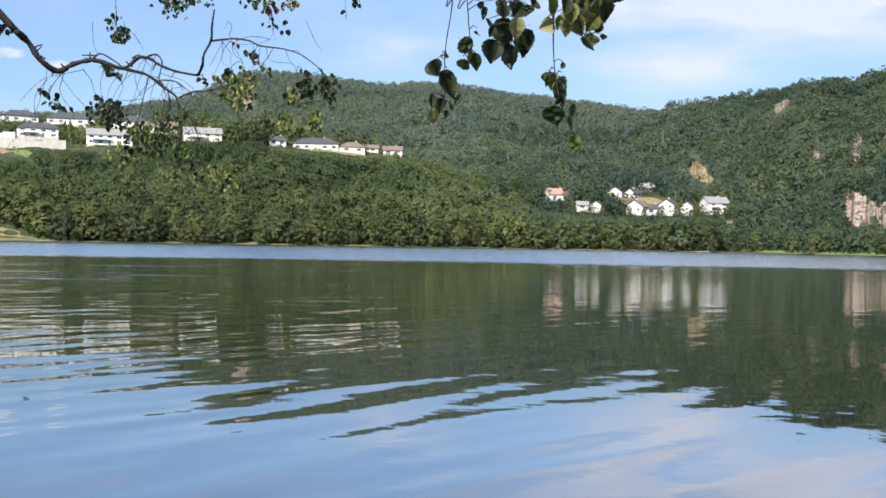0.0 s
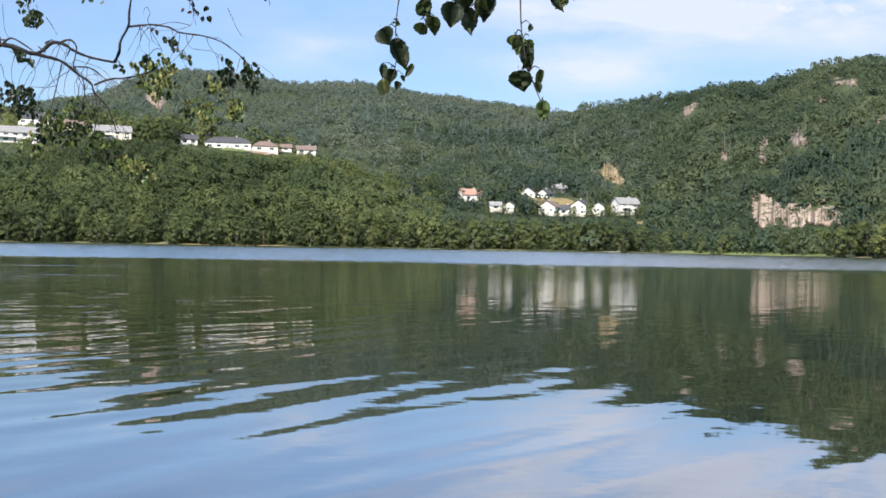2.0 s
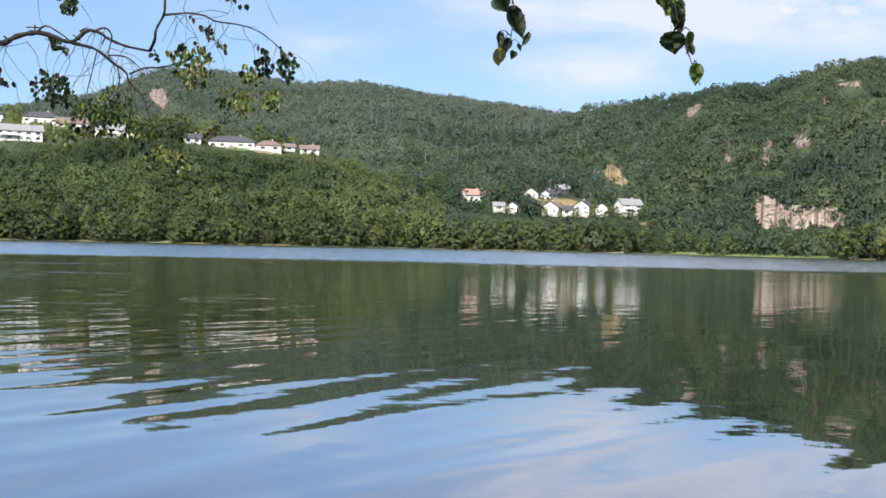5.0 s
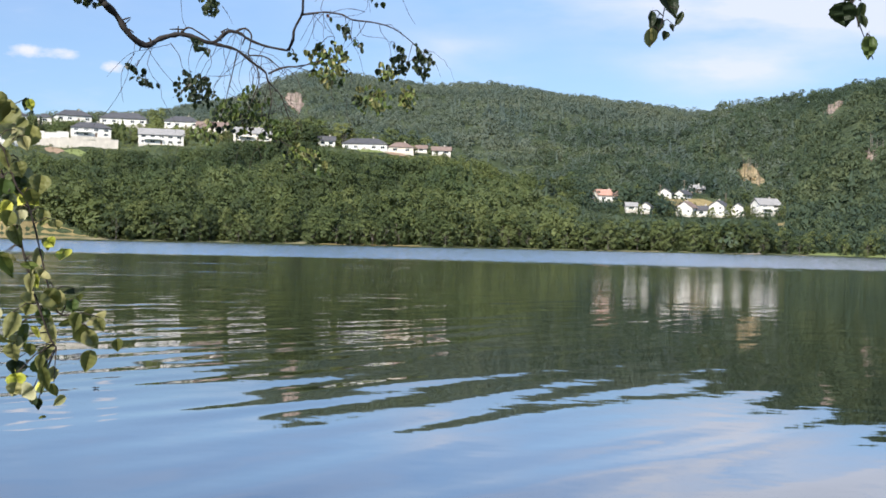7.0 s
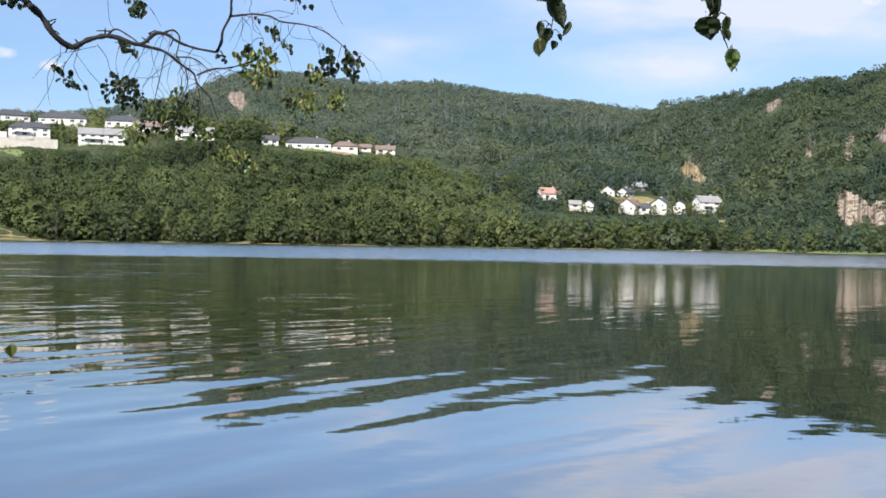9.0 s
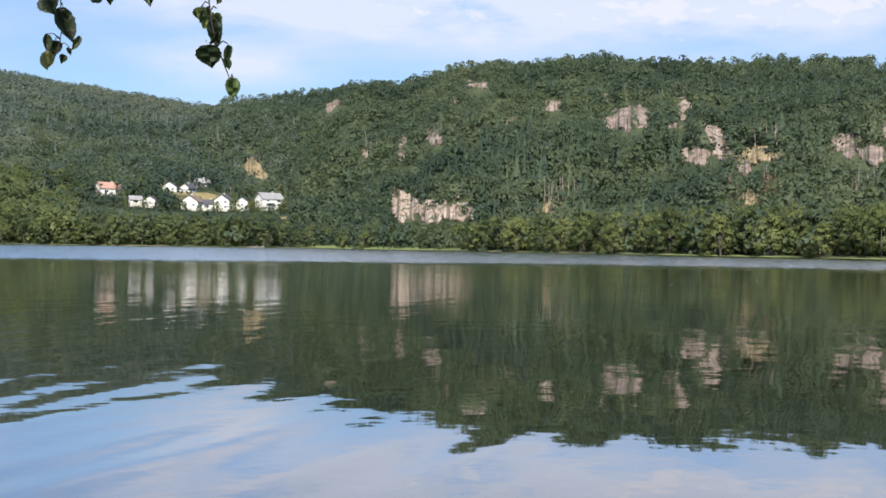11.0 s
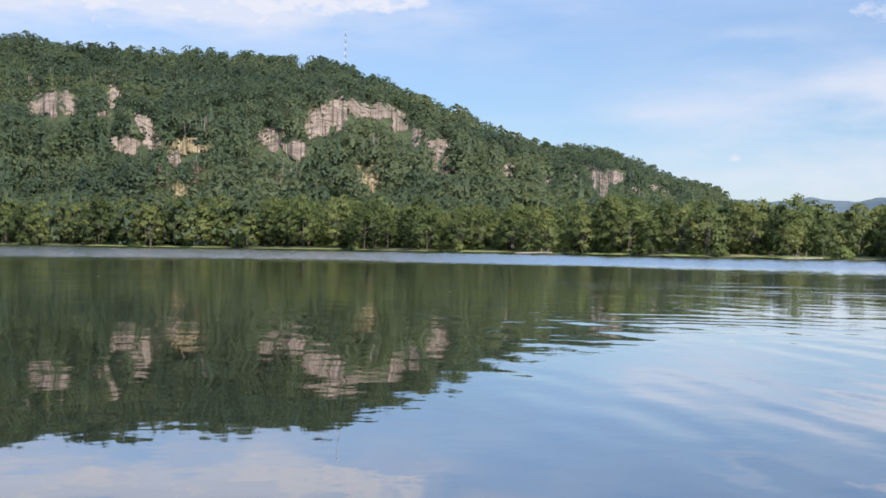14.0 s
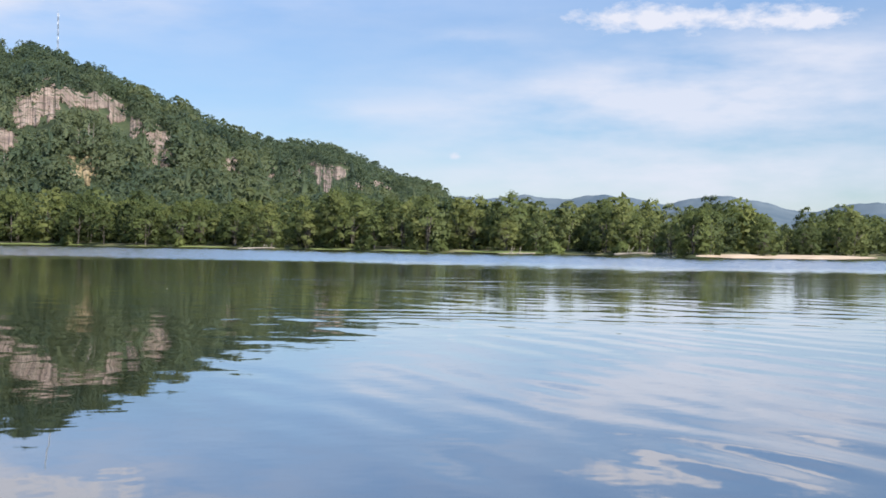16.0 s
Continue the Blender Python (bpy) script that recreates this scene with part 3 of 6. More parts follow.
# ---- woods ----
def ball(subdivisions):
    """Corner directions and faces of a round clump, open below."""
    bm = bmesh.new()
    bmesh.ops.create_icosphere(bm, subdivisions=subdivisions, radius=1.0)
    bm.verts.index_update()
    v = np.array([x.co[:] for x in bm.verts])
    f = np.array([[x.index for x in g.verts] for g in bm.faces if sum(x.co.z for x in g.verts) > -0.7])
    bm.free()
    return v, f


COARSE = ball(1)
EIGHT = (np.array([(1, 0, -0.1), (0, 1, -0.1), (-1, 0, -0.1), (0, -1, -0.1), (0, 0, 1.0), (0, 0, -0.9)]) * 0.92,
         np.array([(0, 1, 4), (1, 2, 4), (2, 3, 4), (3, 0, 4), (1, 0, 5), (2, 1, 5), (3, 2, 5), (0, 3, 5)]))
CONE = (np.array([(math.cos(k * 1.2566), math.sin(k * 1.2566), -0.9) for k in range(5)] + [(0, 0, 1.3)]), np.array([(k, (k + 1) % 5, 5) for k in range(5)]))


def unit(v):
    return v / np.linalg.norm(v, axis=-1, keepdims=True)


def leaf_facets(rng, p, facing, size):
    """One small leaf spray at each point, turned more or less as facing says."""
    n = len(p)
    nrm = unit(facing + rng.normal(0, 0.45, (n, 3)))
    u = unit(np.cross(nrm, rng.normal(size=(n, 3))))
    w = np.cross(nrm, u)
    s = size * rng.uniform(0.6, 1.4, (n, 1))
    return np.stack([p - u * s * 0.6 - w * s * 0.4, p + u * s * 0.6 - w * s * 0.35, p + w * s * 0.85 + u * s * rng.uniform(-0.4, 0.4, (n, 1))], 1)


def broadleaf_crown(rng, boughs, leaves, leaf, width, low=0.1, core=COARSE, even=0.0, cover=1.5, whole=0.65):
    """A unit-high crown: boughs like uneven, drooping cushions over an egg-shaped frame, each set with leaf sprays; returns corners and their normals."""
    out, nor = [], []
    mid = np.array([0, 0, low + (1 - low) * 0.4])
    lean = rng.normal(0, 0.05 * width, 2)
    for k in range(boughs):
        u = min(max((k + 0.5) / boughs + rng.uniform(-0.6, 0.6) / boughs ** 0.7, 0.0), 1.0)
        s = width * 0.5 * cover / math.sqrt(boughs) * rng.uniform(0.65, 1.3) * (1.1 - 0.3 * u)
        a = k * 2.4 + rng.uniform(-0.6, 0.6)
        q = max(width * 0.5 * math.sin(math.pi * (0.3 + 0.6 * u)) ** 0.9 - s * 0.75, 0.0) * rng.uniform(0.6, 1.08)
        c = np.array([q * math.cos(a) + lean[0] * u, q * math.sin(a) + lean[1] * u, low + s * 0.4 + (1 - low - s * 1.0) * u])
        rad = np.array([s * rng.uniform(0.9, 1.2), s * rng.uniform(0.9, 1.2), s * rng.uniform(0.55, 0.8)])
        out_ward = unit(c - mid + np.array([0, 0, 0.05]))
        reach = rng.uniform(0.58, 1.24, (leaves, 1)) if core else rng.uniform(0.35, 1.0, (leaves, 1)) ** 0.5 * 1.2
        if core:
            v = c + core[0] * rng.uniform(0.6, 1.1, (len(core[0]), 1)) * rad * 0.6
            nv = unit(0.75 * core[0] * (1 - whole) + whole * (0.5 * out_ward + 1.6 * (v - mid) / width) + np.array([0, 0, 0.35 + even]) + rng.normal(0, 0.12, v.shape))
            out.append(v[core[1]])
            nor.append(nv[core[1]])
        d = rng.normal(size=(leaves, 3))
        d[:, 2] += 0.55
        d = unit(d + 0.5 * out_ward)
        p = c + d * rad * reach
        p[:, 2] -= 0.3 * s * (d[:, 0] ** 2 + d[:, 1] ** 2) * reach[:, 0] ** 2
        out.append(leaf_facets(rng, p, d, leaf))
        soft = unit(0.75 * d * (1 - whole) + whole * (0.5 * out_ward + 1.6 * (p - mid) / width) + np.array([0, 0, 0.35 + even]) + rng.normal(0, 0.34 - 0.22 * whole, (leaves, 3)))
        nor.append(np.repeat(soft[:, None, :], 3, 1))
    return np.stack([np.concatenate(out), np.concatenate(nor)])


def conifer_crown(rng, tiers, leaves, leaf, width, low=0.02, even=0.0):
    """A unit-high spire: ragged tiers that droop at their rims."""
    out, nor = [], []
    for k in range(tiers):
        t = (k + 0.5) / tiers
        c = np.array([rng.normal(0, 0.015), rng.normal(0, 0.015), low + (1 - low) * t])
        wide = width * 0.5 * (1.06 - t) ** 0.85 * rng.uniform(0.75, 1.25)
        rad = np.array([wide, wide, (1 - low) / tiers * 1.0])
        dirs = CONE[0] * rng.uniform(0.55, 1.25, (len(CONE[0]), 1))
        v = c + dirs * rad
        nv = unit(CONE[0] * np.array([1, 1, 0.2]) + np.array([0, 0, 0.35 + even]) + rng.normal(0, 0.2, v.shape))
        out.append(v[CONE[1]])
        nor.append(nv[CONE[1]])
        if not leaves:
            continue
        a = rng.uniform(0, 6.283, leaves)
        f = rng.uniform(0.35, 1.2, leaves)
        d = np.stack([np.cos(a), np.sin(a), 0.35 - 0.5 * f], 1)
        p = c + np.stack([np.cos(a) * f, np.sin(a) * f, 0.5 - 1.3 * f], 1) * rad
        out.append(leaf_facets(rng, p, unit(d + np.array([0, 0, 0.5])), leaf))
        soft = unit(d * np.array([1, 1, 0.3]) + np.array([0, 0, 0.35 + even]) + rng.normal(0, 0.25, (leaves, 3)))
        nor.append(np.repeat(soft[:, None, :], 3, 1))
    return np.stack([np.concatenate(out), np.concatenate(nor)])


def wood(name, rng, spots, templates, mat, label):
    """One joined wood: spots are rows of x, y, z, height, template number, tone of the leaves."""
    chunks, normals, tones = [], [], []
    spots = np.asarray(spots)
    for k, tpl in enumerate(templates):
        s = spots[spots[:, 4] == k]
        if not len(s):
            continue
        a = rng.uniform(0, 6.283, len(s))
        ca, sa, h = np.cos(a)[:, None, None], np.sin(a)[:, None, None], s[:, 3][:, None, None]
        wide = rng.uniform(0.85, 1.2, len(s))[:, None, None]
        X, Y, Z = tpl[0, None, :, :, 0] * wide, tpl[0, None, :, :, 1] * wide, tpl[0, None, :, :, 2]
        v = np.stack([(X * ca - Y * sa) * h + s[:, 0][:, None, None], (X * sa + Y * ca) * h + s[:, 1][:, None, None], Z * h + s[:, 2][:, None, None]], -1)
        chunks.append(v.reshape(-1, 3))
        tones.append(np.repeat(s[:, 5], tpl.shape[1] * 3))
        X, Y, Z = tpl[1, None, :, :, 0], tpl[1, None, :, :, 1], tpl[1, None, :, :, 2]
        normals.append(np.stack([X * ca - Y * sa, X * sa + Y * ca, Z + 0 * ca], -1).reshape(-1, 3))
    v = np.concatenate(chunks)
    ob = mesh_object(name, v, np.arange(len(v)).reshape(-1, 3), mat, True)
    ob.data.normals_split_custom_set_from_vertices(np.concatenate(normals).astype(np.float32))
    ob.data.attributes.new("tone", "FLOAT", "POINT").data.foreach_set("value", np.concatenate(tones).astype(np.float32))
    return tagged(ob, label, "wood", kind="stuff")


def bare(az, el, grow=1.0):
    """Which spots lie on rock or gravel."""
    hit = np.zeros(len(az), bool)
    for ca, ce, wa_, we_ in BARE:
        wob = 1 + 0.5 * fbm(az * 2.3 + ca, el * 2.3, 2, 7)
        hit |= ((az - ca) / (wa_ * grow)) ** 2 + ((el - ce) / (we_ * grow)) ** 2 < wob
    return hit


# bearings, distances and how clear of trees
FIELDS = ((7.7, 10.7, 632, 686, 1), (13.0, 16.0, 572, 606, 0.9), (-32, -18.9, 300, 438, 1), (-20.7, -18.9, 592, 625, 0.86), (-6.6, -4.0, 622, 640, 0.86))
# tree tops are capped so that the houses show from the camera: bearing, height angle
VIEW_CAP = ((-60, 3.5), (-21.5, 3.55), (-20.8, 3.7), (-20.3, 3.5), (-19.2, 3.5), (-18.6, 3.95), (-16.3, 4.0), (-15.9, 3.75), (-15.0, 3.75), (-14.6, 4.15), (-13.5, 4.2), (-12, 4.65), (-9, 4.7), (-7.8, 4.3), (-4.5, 4.15), (-2.5, 4.2), (-0.6, 3.6), (1.3, 2.95), (3.2, 2.4), (4.6, 1.7), (5.2, 1.5),
            (12.8, 1.4), (13.6, 1.0), (17, 0.95), (18, 1.05), (22.5, 1.1), (24, 6), (90, 9))


def scatter(rng, a0, a1, r0, r1, per, tall, conifer_share, variants, lift=4.0):
    """Random spots over a sector, one for each so many square metres, where the camera sees the slope."""
    n = int(radians(a1 - a0) * (r1 * r1 - r0 * r0) / 2 / per)
    az = rng.uniform(a0, a1, n)
    r = np.sqrt(rng.uniform(r0 * r0, r1 * r1, n))
    z = land(az, r)
    ang = np.degrees(np.arctan2(z + 6 - EYE, r))
    ga, gr = np.arange(a0 - 1, a1 + 1.01, 0.5), np.arange(150, r1 + 20, 10.0)
    G = np.degrees(np.arctan2(land(*np.meshgrid(ga, gr, indexing="ij")) + 2 - EYE, gr[None, :]))
    G = np.maximum.accumulate(G, axis=1)
    seen = ang > G[np.clip(np.round((az - ga[0]) / 0.5).astype(int), 0, len(ga) - 1), np.clip(((r - 150) / 10).astype(int) - 1, 0, len(gr) - 1)] - 0.06
    on_rock = bare(az, np.degrees(np.arctan2(z + lift - 2 - EYE, r)), 0.93) | bare(az, np.degrees(np.arctan2(z + lift + 2 - EYE, r)), 0.9)
    keep = seen & (r > shore(az) + 6) & (~on_rock | (rng.uniform(0, 1, n) < 0.1))
    for pa, pr, pz, size in PADS:
        keep &= ~((np.abs(r * np.radians(az - pa)) < size) & (np.abs(r - pr) < 7.5))
    for fa, fb, fr, fs, clear in FIELDS:
        keep &= ~((az > fa) & (az < fb) & (r > fr) & (r < fs) & (rng.uniform(0, 1, n) < clear))
    az, r, z, on_rock = az[keep], r[keep], z[keep], on_rock[keep]
    x, y = r * np.sin(np.radians(az)), r * np.cos(np.radians(az))
    grow = 1 + 0.5 * fbm(x / 40, y / 40, 2, 9)
    h = rng.uniform(*tall, len(az)) * grow * np.where(on_rock, 0.45, 1.0) * (1 - 0.38 * smooth(az, 51, 56))
    for part_up in (0.55, 0.95):
        h = np.where(bare(az, np.degrees(np.arctan2(z + part_up * h - EYE, r)), 0.95), h * 0.45, h)
    cap = np.tan(np.radians(curve(az, VIEW_CAP))) * r + EYE - z
    h = np.where(r < np.where(az < 3, 640, np.where(az < 13.5, 605, 500)), np.minimum(h, cap * rng.uniform(0.9, 1.03, len(az))), h)
    for pa, pr, pz, size in PADS:
        before = (np.abs(r * np.radians(az - pa)) < size * 0.95) & (r < pr) & (r > pr - 130)
        h = np.where(before, np.minimum(h, (pz + 2.3 - EYE) / pr * r + EYE - z), h)
    h = np.maximum(h, rng.uniform(0.9, 2.0, len(az)))
    elev = np.degrees(np.arctan2(z - EYE, r))
    plantation = 0.85 * np.exp(-((az - 24.5) / 3.6) ** 2 - ((elev - 3.6) / 1.3) ** 2)
    below = np.maximum(curve(az, RIGHT) - curve(az, RIGHT_WOODS), curve(az, CENTRAL)) - elev
    con = rng.uniform(0, 1, len(az)) < (conifer_share * (1 + 2.5 * fbm(x / 120, y / 120, 2, 12)) + plantation) * smooth(below, 0.2, 0.9)
    half = variants
    kind = np.where(con, half + rng.integers(0, half, len(az)), rng.integers(0, half, len(az)))
    # trees in the gullies are toned darker, their shade put into the leaf colour
    tone = 0.52 + 0.85 * fbm(x / 55, y / 55, 3, 15) + 0.3 * fbm(x / 15, y / 15, 2, 16) + 0.35 * fbm(az / 1.9, r / 420, 3, 27) * smooth(az, 13, 19) + rng.normal(0, 0.14, len(az)) - np.where(con, 0.3, 0.0) - 0.1 * plantation
    return np.stack([x, y, z - 0.3, np.where(con, h * 1.15, h), kind, np.clip(tone, 0, 1)], 1)[h > 0.9]


wrng = np.random.default_rng(11)
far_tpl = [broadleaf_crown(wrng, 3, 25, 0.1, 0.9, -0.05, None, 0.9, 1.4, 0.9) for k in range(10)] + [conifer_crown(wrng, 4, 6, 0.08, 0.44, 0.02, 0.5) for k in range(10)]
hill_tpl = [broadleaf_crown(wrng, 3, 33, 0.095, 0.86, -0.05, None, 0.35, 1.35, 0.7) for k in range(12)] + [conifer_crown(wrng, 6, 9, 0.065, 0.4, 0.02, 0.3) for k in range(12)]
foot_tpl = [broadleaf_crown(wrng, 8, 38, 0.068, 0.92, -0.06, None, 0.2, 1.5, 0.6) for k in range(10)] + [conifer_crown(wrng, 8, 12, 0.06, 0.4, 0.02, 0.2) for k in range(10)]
wood("forest", wrng, scatter(wrng, -30, 14, 700, 1530, 56, (5.5, 11), 0.05, 10), far_tpl, LEAF_HAZED, "mixed forest on the long ridge, haze put into its leaf colour")
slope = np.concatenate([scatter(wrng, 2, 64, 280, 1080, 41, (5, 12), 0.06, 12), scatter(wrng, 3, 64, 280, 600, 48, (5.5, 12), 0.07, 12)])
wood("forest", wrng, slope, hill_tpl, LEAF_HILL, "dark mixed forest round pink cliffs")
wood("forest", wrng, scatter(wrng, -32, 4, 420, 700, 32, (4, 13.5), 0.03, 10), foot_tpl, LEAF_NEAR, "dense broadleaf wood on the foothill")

# pale bare trunks where the forest opens: bearing, height angle, spread in degrees, number
TRUNKS = ((17.3, 4.35, 0.5, 9), (18.4, 4.6, 0.8, 8), (20.2, 5.0, 0.5, 5), (25.9, 2.05, 0.6, 13), (27.0, 2.1, 0.6, 8), (35.9, 4.75, 0.6, 12), (44.1, 3.75, 0.4, 9), (36.3, 2.3, 0.6, 7), (40.3, 2.7, 0.5, 7), (12.0, 3.75, 0.6, 10), (32.0, 7.0, 3.0, 14))
PALE_BARK = Nodes("pale_pine_bark", 0.9, 0, 0.1)
PALE_BARK.colour(PALE_BARK.ramp(PALE_BARK.noise(PALE_BARK.where((1, 1, 0.2)), 0.8, 4), (0.35, (0.2, 0.17, 0.14)), (0.65, (0.42, 0.38, 0.33))))


def bare_trunks(rng):
    """Tapered bare stems with a few stubs of limbs, joined."""
    verts, faces = [], []

    def stem(a, b, w0, w1):
        n = len(verts)
        for p, w in ((a, w0), (b, w1)):
            verts.extend([(p[0] + w * math.cos(k * 2.0944), p[1] + w * math.sin(k * 2.0944), p[2]) for k in range(3)])
        faces.extend([(n + k, n + (k + 1) % 3, n + 3 + (k + 1) % 3, n + 3 + k) for k in range(3)])

    for ca, ce, spread, count in TRUNKS:
        for k in range(count):
            a, e = ca + rng.uniform(-spread, spread), ce + rng.uniform(-0.25, 0.25)
            foot = place(a, ground_at(a, e, 300), -0.4)
            h = rng.uniform(6, 12)
            top = foot + Vector((rng.normal(0, 0.3), rng.normal(0, 0.3), h))
            stem(foot, top, 0.24, 0.08)
            for j in range(4):
                q = foot.lerp(top, rng.uniform(0.45, 0.95))
                b = rng.uniform(0, 6.28)
                stem(q, q + Vector((math.cos(b), math.sin(b), 0.4)) * rng.uniform(0.6, 1.4), 0.07, 0.03)
    ob = mesh_object("bare_trunks", verts, faces, PALE_BARK.m, True)
    return tagged(ob, "pale bare trunks at the open edges of the forest", "tree trunks", kind="stuff")


bare_trunks(wrng)
# distance haze is painted as the blue base colour of the far woods
HAZE_BLUE = Nodes("haze_blue_woods", 0.95, 0, 0.05)
HAZE_BLUE.colour(HAZE_BLUE.ramp(HAZE_BLUE.noise(HAZE_BLUE.where(), 0.006, 5), (0.35, (0.08, 0.115, 0.15)), (0.65, (0.125, 0.16, 0.19))))
HAZE_BLUE = HAZE_BLUE.m
shrub_tpl = [broadleaf_crown(wrng, 3, 5, 0.16, 1.3, -0.1, EIGHT, 0.2) for k in range(10)]
scrub = np.concatenate([scatter(wrng, -25, -1.5, 594, 662, 9, (1.0, 1.6), 0.0, 5), scatter(wrng, 4, 14.5, 540, 690, 12, (1.0, 2.2), 0.0, 5)])
scrub[:, 3] = np.clip(scrub[:, 3], 1.0, 2.6)
wood("shrubs", wrng, scrub, shrub_tpl, LEAF_NEAR, "low green shrubs and gardens round the houses")
# far mountains closing the valley
ma = np.arange(50, 100, 0.2)
mr = np.array([3300, 3600, 3900, 4100, 4250, 4350, 4600.0])


def mountain(A, R):
    z = EYE + 4300 * np.tan(np.radians(curve(A, MOUNTAINS)))
    u = (R - 3200) / 1100
    return (z + 14 * fbm(A * 1.3, R / 300, 4, 33)) * np.where(u < 1, np.clip(u, 0, 1) ** 1.1, 1 - 0.6 * (u - 1)) - 5


ridge = mesh_object("backdrop", *sheet(ma, mr, mountain), HAZE_BLUE, True)
tagged(ridge, "wooded mountains far down the valley, tinted blue for haze", "mountains", kind="structure")

# ---- building blocks ----
def part(name, bm, mat, parent, label=""):
    """One bmesh as one mesh object under a thing or a part; its points are in the parent's space."""
    me = bpy.data.meshes.new(name)
    bm.to_mesh(me)
    bm.free()
    me.materials.append(mat)
    ob = new(name, me)
    ob.parent = parent
    return tagged(ob, label) if label else ob


def shared_part(name, me, parent, m):
    ob = new(name, me)
    ob.parent = parent
    ob.matrix_local = m
    return ob


def thing(name, m, label, category, group=""):
    ob = new(name)
    ob.empty_display_size = 0.5
    ob.matrix_world = m
    return tagged(ob, label, category, group)


def box(bm, x0, x1, y0, y1, z0, z1):
    v = [bm.verts.new(p) for p in ((x0, y0, z0), (x1, y0, z0), (x1, y1, z0), (x0, y1, z0), (x0, y0, z1), (x1, y0, z1), (x1, y1, z1), (x0, y1, z1))]
    for f in ((0, 3, 2, 1), (4, 5, 6, 7), (0, 1, 5, 4), (1, 2, 6, 5), (2, 3, 7, 6), (3, 0, 4, 7)):
        bm.faces.new([v[i] for i in f])
    return v


def tube(bm, pts, r0, r1, sides=6, wob=0.0, rng=None):
    """A tapered tube along points."""
    pts = [Vector(p) for p in pts]
    rings = []
    for i, p in enumerate(pts):
        d = (pts[min(i + 1, len(pts) - 1)] - pts[max(i - 1, 0)]).normalized()
        u = d.orthogonal().normalized()
        w = d.cross(u)
        r = r0 + (r1 - r0) * i / (len(pts) - 1)
        if rng is not None:
            r *= 1 + wob * rng.uniform(-1, 1)
        rings.append([bm.verts.new(p + (u * math.cos(a) + w * math.sin(a)) * r) for a in (2 * math.pi * k / sides for k in range(sides))])
    for a, b in zip(rings, rings[1:]):
        best = min(range(sides), key=lambda s: sum((a[k].co - b[(k + s) % sides].co).length for k in range(sides)))
        for k in range(sides):
            f = bm.faces.new((a[k], a[(k + 1) % sides], b[(k + 1 + best) % sides], b[(k + best) % sides]))
            f.smooth = True
    bm.faces.new(rings[0][::-1])
    bm.faces.new(rings[-1])


def softened(pts, n=4):
    """Points on a smooth line through the given ones."""
    p = [Vector(q) for q in pts]
    out = []
    for i in range(len(p) - 1):
        a, b, c, d = p[max(i - 1, 0)], p[i], p[i + 1], p[min(i + 2, len(p) - 1)]
        for k in range(n):
            t = k / n
            out.append(0.5 * (2 * b + (c - a) * t + (2 * a - 5 * b + 4 * c - d) * t * t + (3 * b - a - 3 * c + d) * t ** 3))
    return out + [p[-1]]


def plain(name, a, b, scale, rough=0.7, bump=0.01, stretch=(1, 1, 1), metal=0.0):
    """A surface of two close colours with grain at two sizes."""
    n = Nodes(name, rough, metal, 0.3)
    p = n.where(stretch)
    v = n.maths("ADD", n.maths("MULTIPLY", n.noise(p, scale, 4), 0.6), n.maths("MULTIPLY", n.noise(p, scale * 9, 3), 0.4))
    n.colour(n.ramp(v, (0.35, a), (0.65, b)))
    n.bump(n.noise(p, scale * 6, 4), bump, 0.6)
    return n.m


WALLS = {"white": plain("white_painted_boards", (0.58, 0.565, 0.52), (0.69, 0.675, 0.63), 0.6), "cream": plain("cream_render", (0.6, 0.54, 0.44), (0.72, 0.66, 0.56), 0.6),
         "brown": plain("brown_stained_boards", (0.12, 0.085, 0.06), (0.2, 0.15, 0.11), 0.6)}
ROOFS = {"slate": plain("dark_roof_tiles", (0.05, 0.05, 0.055), (0.1, 0.1, 0.105), 0.8, 0.6, 0.05), "grey": plain("grey_roof_tiles", (0.2, 0.2, 0.2), (0.32, 0.31, 0.3), 0.8, 0.6, 0.05),
         "red": plain("red_roof_tiles", (0.34, 0.19, 0.14), (0.46, 0.28, 0.22), 0.8, 0.7, 0.05), "brown": plain("brown_roof_tiles", (0.14, 0.1, 0.085), (0.24, 0.18, 0.15), 0.8, 0.7, 0.05)}
GLASS = plain("window_glass", (0.02, 0.025, 0.03), (0.04, 0.05, 0.06), 0.5, 0.08, 0.0)
TRIM = plain("white_trim", (0.74, 0.74, 0.72), (0.84, 0.84, 0.82), 2.0)
STONE = plain("pale_concrete", (0.42, 0.39, 0.34), (0.58, 0.54, 0.48), 0.4, 0.9, 0.03)
BARK = plain("grey_bark", (0.06, 0.052, 0.044), (0.17, 0.15, 0.13), 3.0, 0.9, 0.03, (1, 1, 0.25))
STEEL = plain("galvanised_steel", (0.4, 0.41, 0.42), (0.55, 0.56, 0.57), 1.0, 0.45, 0.0, metal=0.6)
POLEWOOD = plain("weathered_pole_wood", (0.13, 0.1, 0.075), (0.24, 0.2, 0.16), 2.0, 0.85, 0.01, (1, 1, 0.1))
DRIFT = plain("bleached_driftwood", (0.2, 0.175, 0.14), (0.4, 0.36, 0.3), 2.0, 0.85, 0.02, (1, 1, 0.3))
SAND = plain("pale_lake_sand", (0.42, 0.325, 0.24), (0.55, 0.44, 0.335), 0.5, 0.95, 0.05)
DRYGRASS = plain("dry_yellow_grass", (0.17, 0.135, 0.055), (0.3, 0.235, 0.11), 0.4, 0.95, 0.2)
SOIL = plain("bare_reddish_soil", (0.2, 0.13, 0.085), (0.34, 0.25, 0.17), 0.4, 0.95, 0.15)
